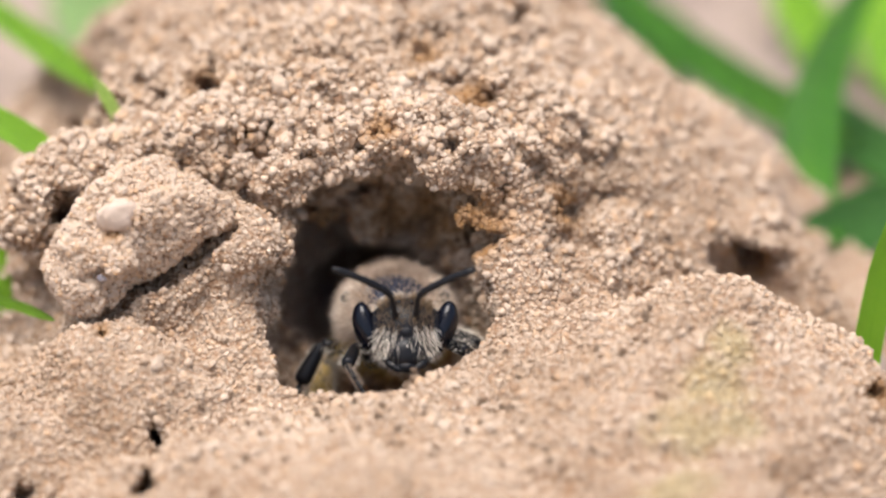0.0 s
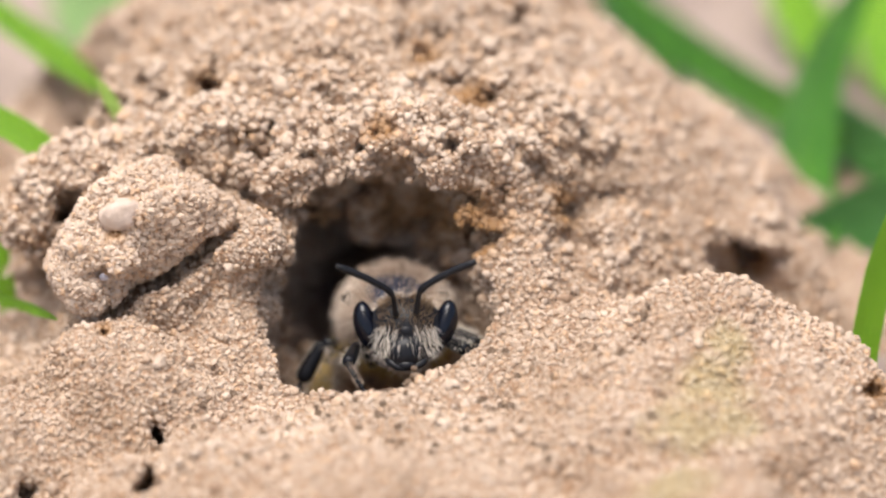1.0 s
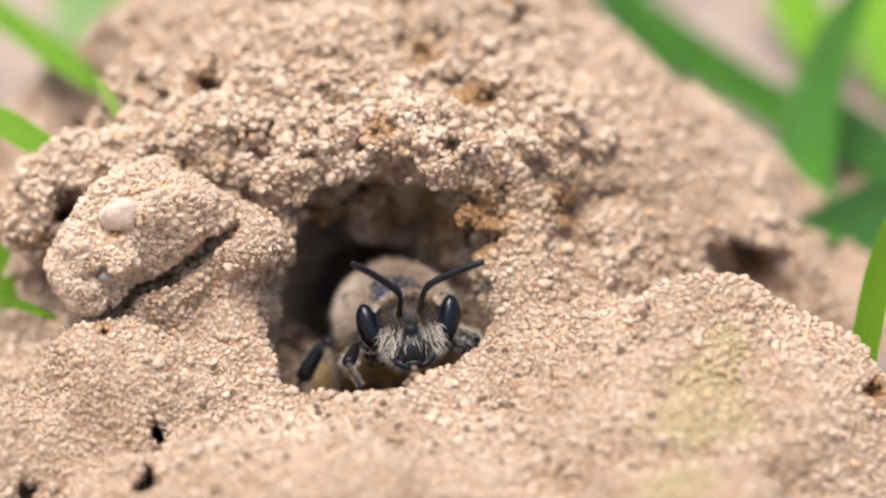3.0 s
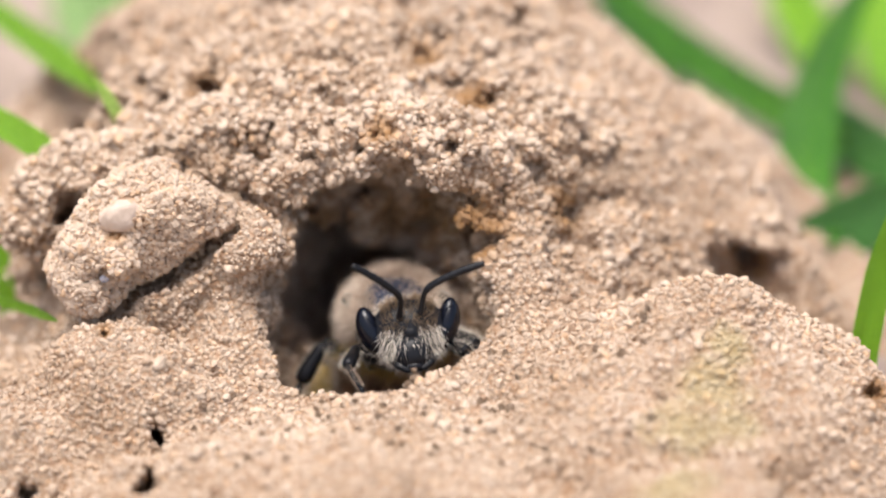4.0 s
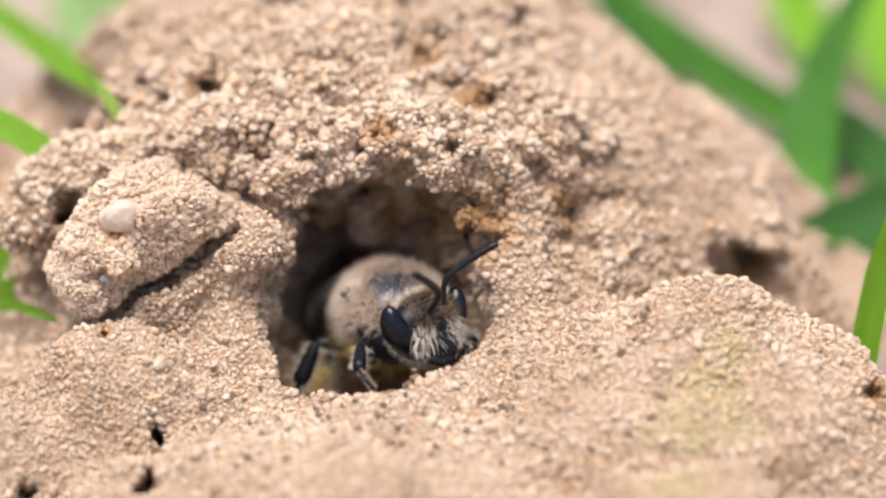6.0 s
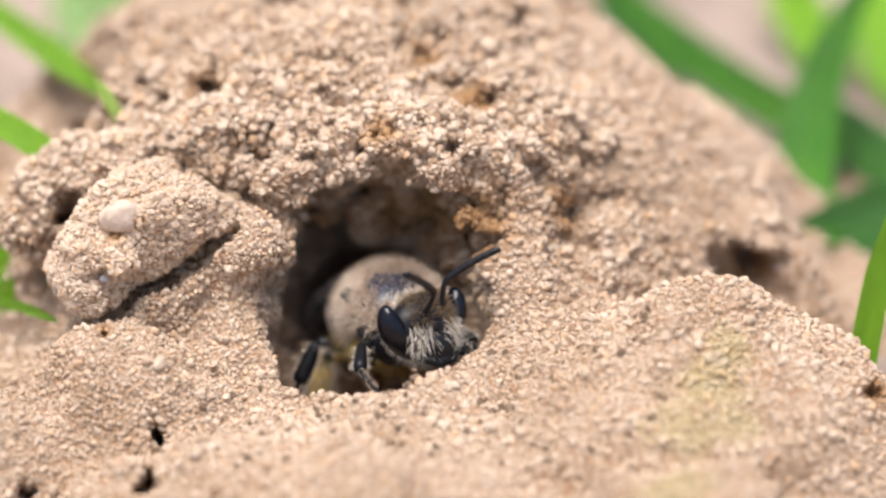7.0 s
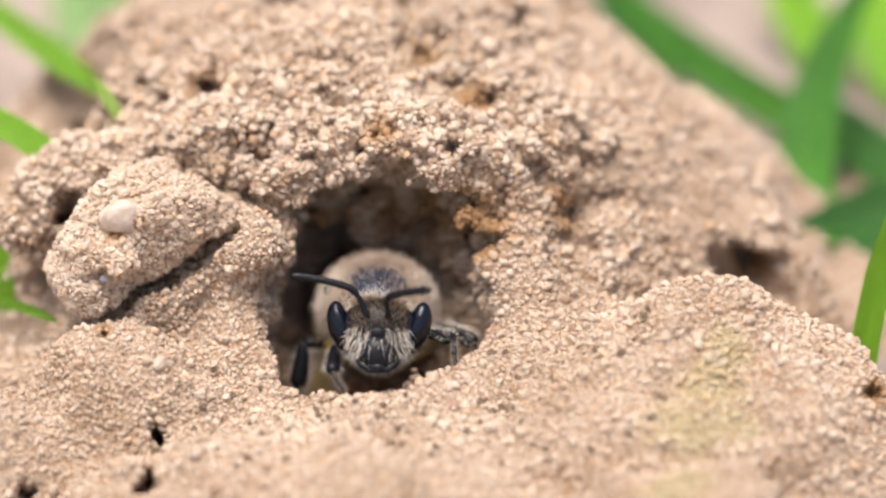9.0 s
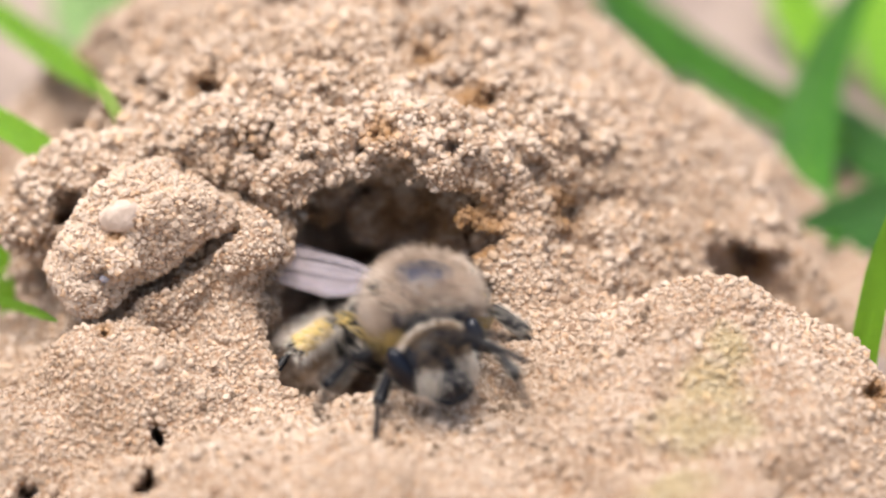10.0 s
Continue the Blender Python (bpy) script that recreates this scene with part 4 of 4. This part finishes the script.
BEE, HEAD, ANTENNAE, LEG_PARTS, WINGS = mining_bee()


# ---- movement ----
def at_time(rows, t):
    """A row of values at t seconds, eased from row to row."""
    ts = [r[0] for r in rows]
    return [float(np.interp(t, ts, [r[i] for r in rows])) for i in range(1, len(rows[0]))]


def aimed(origin, way, hint):
    """A pose whose z points along way and whose x leans towards hint."""
    z = Vector(way).normalized()
    y = z.cross(Vector(hint)).normalized()
    x = y.cross(z)
    m = Matrix((x, y, z)).transposed().to_4x4()
    m.translation = origin
    return m


def motions():
    BODY = (
        (0.0, -1.87, 1.84, 5.13, -6, 0, 3),
        (4.4, -1.87, 1.82, 5.09, -6, 0, 3),
        (4.7, -1.94, 1.84, 5.13, -6, 3, 8),
        (5.5, -2.01, 1.84, 5.34, -6, 4, 12),
        (6.9, -2.01, 1.83, 5.32, -6, 4, 12),
        (7.3, -1.98, 1.81, 5.28, -6, 3, 10),
        (8.0, -1.98, 1.78, 5.22, -6, 0, 3),
        (8.5, -2.43, 1.68, 5.47, -5, 0, 0),
        (9.0, -2.58, 1.56, 5.68, -4, 0, 0),
        (9.2, -2.64, 1.36, 6.17, -4, 0, 0),
        (9.3, -2.70, 1.17, 6.44, -3, 0, 1),
        (9.5, -2.55, 0.54, 6.97, -6, 0, 2),
        (9.7, -2.06, -0.17, 7.34, -10, 0, 4),
        (9.8, -1.83, -0.70, 7.62, -13, 0, 5),
        (9.9, -1.35, -1.31, 7.74, -15, 0, 12),
        (10.0, -0.78, -1.96, 7.79, -16, 0, 18),
    )
    HEAD_AT = (
        (0.0, -1.44, -1.30, 6.01, -28, 0, 2),
        (1.2, -1.44, -1.30, 6.01, -28, 0, 2),
        (1.6, -1.38, -1.29, 6.03, -28, -1, 3),
        (2.0, -1.29, -1.27, 6.07, -28, -3, 6),
        (4.2, -1.29, -1.30, 6.01, -28, -4, 7),
        (4.5, -1.14, -1.27, 6.07, -28, -4, 14),
        (4.7, -1.00, -1.26, 6.09, -27, -2, 22),
        (5.0, -0.96, -1.22, 6.16, -24, 3, 33),
        (5.5, -0.66, -1.20, 6.25, -22, 5, 41),
        (6.9, -0.70, -1.20, 6.25, -22, 5, 39),
        (7.3, -0.92, -1.22, 6.16, -26, 2, 28),
        (7.6, -1.00, -1.28, 6.05, -28, -3, 19),
        (7.8, -1.24, -1.24, 6.13, -28, 0, 6),
        (8.0, -1.49, -1.29, 6.03, -28, 0, 2),
        (8.2, -1.57, -1.29, 6.03, -28, 0, 1),
        (8.5, -2.14, -1.56, 6.15, -27, 0, -2),
        (8.8, -2.22, -1.65, 6.20, -27, 0, -2),
        (9.0, -2.46, -1.82, 6.31, -26, 0, -2),
        (9.2, -2.43, -2.06, 6.71, -24, 0, 0),
        (9.3, -2.51, -2.32, 6.88, -23, 0, 0),
        (9.5, -1.98, -2.97, 7.35, -18, 0, 3),
        (9.6, -1.70, -3.33, 7.54, -16, 0, 4),
        (9.7, -1.63, -3.94, 7.43, -10, 0, 4),
        (9.8, -1.54, -4.59, 7.05, -12, 0, 6),
        (9.9, -0.68, -5.18, 6.98, -14, -5, 20),
        (10.0, -0.17, -5.66, 7.15, -15, -8, 28),
    )
    ANTENNA_A = (
        (0.0, -0.70, -0.14, 0.70, -1.00, 0.00, -0.00),
        (1.0, -0.68, -0.13, 0.73, -1.00, 0.00, -0.00),
        (2.0, -0.55, -0.23, 0.80, -1.00, 0.00, -0.00),
        (4.2, -0.51, -0.25, 0.82, -1.00, 0.00, -0.00),
        (4.5, -0.35, -0.23, 0.91, -0.98, -0.09, -0.17),
        (4.7, -0.27, -0.50, 0.82, -0.85, -0.53, 0.08),
        (5.0, -0.10, -0.52, 0.85, -0.70, -0.60, 0.37),
        (5.5, -0.10, -0.56, 0.82, -0.70, -0.60, 0.39),
        (6.9, -0.24, -0.55, 0.79, -0.70, -0.60, 0.39),
        (7.3, -0.18, -0.48, 0.86, -0.57, -0.73, 0.37),
        (7.6, -0.46, -0.30, 0.83, -0.96, -0.26, 0.13),
        (8.0, -0.70, -0.21, 0.68, -1.00, 0.00, -0.00),
        (8.2, -0.71, -0.21, 0.67, -1.00, 0.00, -0.00),
        (8.5, -0.87, 0.09, 0.49, -0.96, -0.13, -0.26),
        (9.0, -0.87, 0.15, 0.47, -0.96, -0.13, -0.26),
        (9.2, -0.82, 0.26, 0.51, -0.98, -0.09, -0.17),
        (9.5, -0.77, 0.13, 0.62, -0.96, -0.13, -0.26),
        (9.8, -0.62, -0.47, 0.63, -0.96, -0.13, -0.26),
        (10.0, 0.74, -0.44, 0.50, 0.93, -0.17, -0.33),
    )
    ANTENNA_B = (
        (0.0, 0.67, -0.20, 0.72, 1.00, 0.00, 0.00),
        (1.0, 0.68, -0.04, 0.73, 1.00, 0.00, 0.00),
        (2.0, 0.72, -0.04, 0.69, 1.00, 0.00, 0.00),
        (4.2, 0.75, 0.04, 0.67, 1.00, 0.00, 0.00),
        (4.5, 0.80, 0.00, 0.60, 1.00, 0.00, 0.00),
        (4.6, 0.86, -0.16, 0.48, 0.98, -0.09, -0.17),
        (4.7, 0.89, -0.46, 0.00, 0.51, -0.39, -0.76),
        (4.8, 0.90, -0.39, 0.20, 0.71, -0.32, -0.63),
        (4.9, 0.87, -0.27, 0.42, 0.98, -0.09, -0.17),
        (5.0, 0.79, -0.14, 0.60, 1.00, 0.00, 0.00),
        (5.5, 0.60, 0.16, 0.78, 0.98, 0.09, 0.17),
        (6.9, 0.67, 0.12, 0.73, 0.98, 0.09, 0.17),
        (7.3, 0.67, 0.09, 0.74, 1.00, 0.05, 0.09),
        (7.6, 0.76, 0.02, 0.65, 1.00, 0.00, 0.00),
        (8.0, 0.75, -0.09, 0.66, 1.00, 0.00, 0.00),
        (8.2, 0.70, -0.22, 0.68, 1.00, 0.00, 0.00),
        (8.5, 0.41, -0.73, 0.55, 0.69, -0.71, 0.13),
        (9.0, 0.45, -0.59, 0.67, 0.83, -0.56, 0.00),
        (9.2, 0.76, -0.25, 0.61, 0.98, -0.09, -0.17),
        (9.5, 0.92, -0.02, 0.40, 0.98, -0.09, -0.17),
        (9.8, 0.73, -0.46, 0.51, 0.93, -0.17, -0.33),
        (10.0, 0.83, -0.54, 0.11, 0.82, -0.26, -0.51),
    )
    FEET = {}
    FEET[(-1, 0)] = (
        (0.0, -3.87, -1.32, 5.97, -3.78, -2.65, 5.13, -3.06, -3.25, 4.60),
        (4.4, -3.87, -1.34, 5.93, -3.78, -2.67, 5.07, -3.06, -3.27, 4.56),
        (5.0, -3.45, -1.35, 5.91, -3.26, -2.73, 4.96, -2.69, -3.19, 4.71),
        (7.3, -3.41, -1.35, 5.91, -3.22, -2.73, 4.96, -2.65, -3.19, 4.71),
        (8.0, -3.87, -1.34, 5.93, -3.74, -2.69, 5.03, -3.01, -3.27, 4.56),
        (8.5, -4.28, -1.63, 5.79, -3.91, -3.03, 4.82, -3.08, -3.32, 4.69),
        (9.0, -4.62, -1.81, 5.89, -4.29, -3.20, 4.92, -3.76, -3.53, 4.71),
        (9.2, -4.78, -1.94, 6.50, -5.45, -3.30, 5.17, -5.16, -3.74, 4.75),
        (9.3, -4.75, -2.08, 6.68, -5.31, -3.57, 5.52, -5.15, -4.14, 4.84),
        (9.5, -4.47, -2.73, 6.73, -4.89, -4.32, 5.81, -4.41, -5.97, 4.77),
        (9.7, -4.61, -3.25, 6.81, -4.78, -5.17, 5.91, -4.37, -6.86, 4.79),
        (9.8, -3.95, -3.56, 6.86, -4.19, -4.85, 6.10, -4.35, -5.54, 5.62),
        (9.9, -3.15, -5.40, 5.89, -3.09, -7.05, 5.29, -2.77, -8.71, 4.68),
        (10.0, -2.74, -5.89, 5.82, -2.78, -7.53, 5.24, -2.59, -9.28, 4.66),
    )
    FEET[(-1, 1)] = (
        (0.0, -4.80, 1.50, 4.10, -5.60, 0.80, 2.70, -5.90, 0.20, 2.00),
        (9.0, -4.90, 1.30, 4.30, -5.70, 0.60, 2.90, -6.00, 0.10, 2.20),
        (9.2, -5.21, 0.56, 6.14, -6.25, -0.44, 5.05, -6.67, -1.49, 3.87),
        (9.5, -5.54, 0.24, 6.83, -6.58, -0.87, 5.53, -6.79, -1.54, 4.65),
        (9.6, -5.15, -0.14, 6.96, -6.15, -1.28, 5.60, -6.35, -2.27, 4.55),
        (9.8, -4.72, -1.15, 6.30, -6.22, -2.46, 5.05, -6.66, -3.36, 4.16),
        (9.9, -4.44, -1.93, 6.10, -5.71, -3.32, 5.13, -6.00, -4.61, 4.37),
        (10.0, -4.20, -3.07, 5.61, -4.89, -4.66, 5.14, -4.98, -7.27, 4.41),
    )
    FEET[(-1, 2)] = (
        (0.0, -4.20, 3.30, 2.90, -4.90, 2.10, 1.30, -5.20, 0.80, 0.30),
        (9.0, -4.25, 3.10, 3.00, -4.95, 2.00, 1.50, -5.25, 0.70, 0.50),
        (9.5, -4.68, 2.46, 5.01, -5.36, 2.02, 3.72, -5.93, 1.78, 2.57),
        (9.8, -4.63, 1.09, 5.86, -5.72, 0.09, 4.76, -6.48, -1.05, 3.63),
        (9.9, -4.72, 0.35, 6.17, -6.13, -0.80, 4.79, -6.84, -1.77, 3.77),
        (10.0, -4.92, -0.18, 6.45, -6.39, -1.39, 4.94, -7.07, -2.51, 4.08),
    )
    FEET[(1, 0)] = (
        (0.0, 0.61, -0.86, 6.22, 1.11, -1.62, 5.39, 1.18, -2.24, 5.03),
        (7.9, 0.61, -0.88, 6.18, 1.11, -1.62, 5.39, 1.18, -2.24, 5.03),
        (8.5, 0.13, -0.97, 6.65, 0.87, -1.69, 5.68, 0.67, -2.44, 5.09),
        (9.0, 0.02, -1.10, 6.84, 0.83, -1.75, 6.00, 0.48, -2.56, 5.08),
        (9.2, 0.24, -1.43, 7.07, 0.91, -2.06, 6.05, 1.09, -2.68, 5.28),
        (9.5, -0.02, -1.67, 7.93, 0.95, -2.41, 6.90, 0.48, -3.47, 5.27),
        (9.7, 0.35, -2.54, 7.53, 1.16, -3.12, 6.62, 1.31, -4.12, 5.33),
        (9.8, 0.80, -3.24, 7.05, 1.44, -4.27, 6.34, 1.64, -5.55, 5.15),
        (9.9, 1.42, -3.79, 6.86, 2.05, -4.80, 6.19, 2.26, -5.63, 5.43),
        (10.0, 2.06, -4.04, 6.80, 2.73, -4.97, 6.29, 3.11, -5.76, 5.63),
    )
    FEET[(1, 1)] = (
        (0.0, 1.02, 0.53, 5.63, 1.30, -0.35, 5.00, 1.23, -1.09, 4.65),
        (9.0, 0.91, 0.59, 5.75, 1.30, -0.30, 5.10, 1.23, -1.07, 4.69),
        (9.2, 0.57, 0.36, 6.62, 1.45, -0.32, 5.73, 1.62, -0.94, 4.95),
        (9.5, 0.61, 0.03, 7.29, 1.73, -0.77, 6.17, 1.66, -1.43, 5.09),
        (9.8, 1.12, -0.48, 7.18, 1.84, -1.09, 6.20, 1.92, -1.70, 5.23),
        (9.9, 1.44, -0.88, 7.27, 2.53, -1.42, 6.44, 3.29, -1.91, 5.47),
        (10.0, 1.83, -1.35, 7.22, 2.83, -1.77, 6.63, 3.91, -2.51, 5.40),
    )
    FEET[(1, 2)] = (
        (0.0, -0.43, 4.41, 3.33, -0.32, 5.86, 1.77, -0.33, 6.81, 0.33),
        (9.0, -0.43, 4.23, 3.43, -0.32, 5.42, 2.01, -0.32, 6.37, 0.57),
        (9.5, 0.58, 2.61, 5.31, 1.15, 2.40, 4.02, 1.37, 2.35, 3.03),
        (9.8, 1.00, 1.46, 6.36, 1.87, 1.35, 5.04, 2.14, 1.32, 4.10),
        (10.0, 1.45, 0.46, 6.81, 2.12, 0.68, 5.50, 2.36, 0.89, 4.58),
    )
    times = sorted({r[0] for r in BODY} | {r[0] for r in HEAD_AT} | {0.0, 10.0})
    body = {}
    for t in times:
        x, y, z, rx, ry, rz = at_time(BODY, t)
        body[t] = pose(x * MM, y * MM, z * MM, rx, ry, rz)
    walk(BEE, [(t, body[t]) for t in times])
    head = {}
    for t in times:
        x, y, z, rx, ry, rz = at_time(HEAD_AT, t)
        head[t] = pose(x * MM, y * MM, z * MM, rx, ry, rz)
    walk(HEAD, [(t, body[t].inverted() @ head[t]) for t in times])
    for ant, s, ways in ((ANTENNAE[0], -1, ANTENNA_A), (ANTENNAE[1], 1, ANTENNA_B)):
        base = Vector((s * 0.42 * MM, -0.84 * MM, 0.68 * MM))
        rows = []
        for t in times:
            turn = head[t].to_3x3().inverted()
            dx, dy, dz, hx, hy, hz = at_time(ways, t)
            rows.append((t, aimed(base, turn @ Vector((dx, dy, dz)), turn @ Vector((hx, hy, hz)))))
        walk(ant, rows)
    for wing, root, spread, s in WINGS:
        rows = []
        for t, opening in ((0.0, 0), (9.6, 0), (9.8, 10), (10.0, 25)):
            opening *= 1.0 if s < 0 else 0.3
            rows.append((t, pose(root[0] * MM, root[1] * MM, root[2] * MM, -26 + opening * 1.3, s * (20 + 0.7 * opening), s * (spread - opening))))
        walk(wing, rows)
    for s, k, leg, femur, tibia, tarsus, extra in LEG_PARTS:
        thigh, shin, foot, hip = LEGS[k]
        feet = FEET[(s, k)]
        rows = {"femur": [], "tibia": [], "tarsus": []}
        hip_at = Vector((s * hip[0], hip[1], hip[2])) * MM
        for t in times:
            inv = body[t].inverted()
            v = at_time(feet, t)
            knee, ankle, ground = (inv @ (Vector(v[i:i + 3]) * MM) - hip_at for i in (0, 3, 6))
            knee = knee.normalized() * thigh * MM
            ankle = knee + (ankle - knee).normalized() * shin * MM
            hint = Vector((s, 0.2, 0.1))
            rows["femur"].append((t, aimed(Vector((0, 0, 0)), knee, hint)))
            rows["tibia"].append((t, aimed(knee, ankle - knee, hint)))
            rows["tarsus"].append((t, aimed(ankle, ground - ankle, hint)))
        for ob, name in ((femur, "femur"), (tibia, "tibia"), (tarsus, "tarsus"), *extra):
            walk(ob, rows[name])


motions()
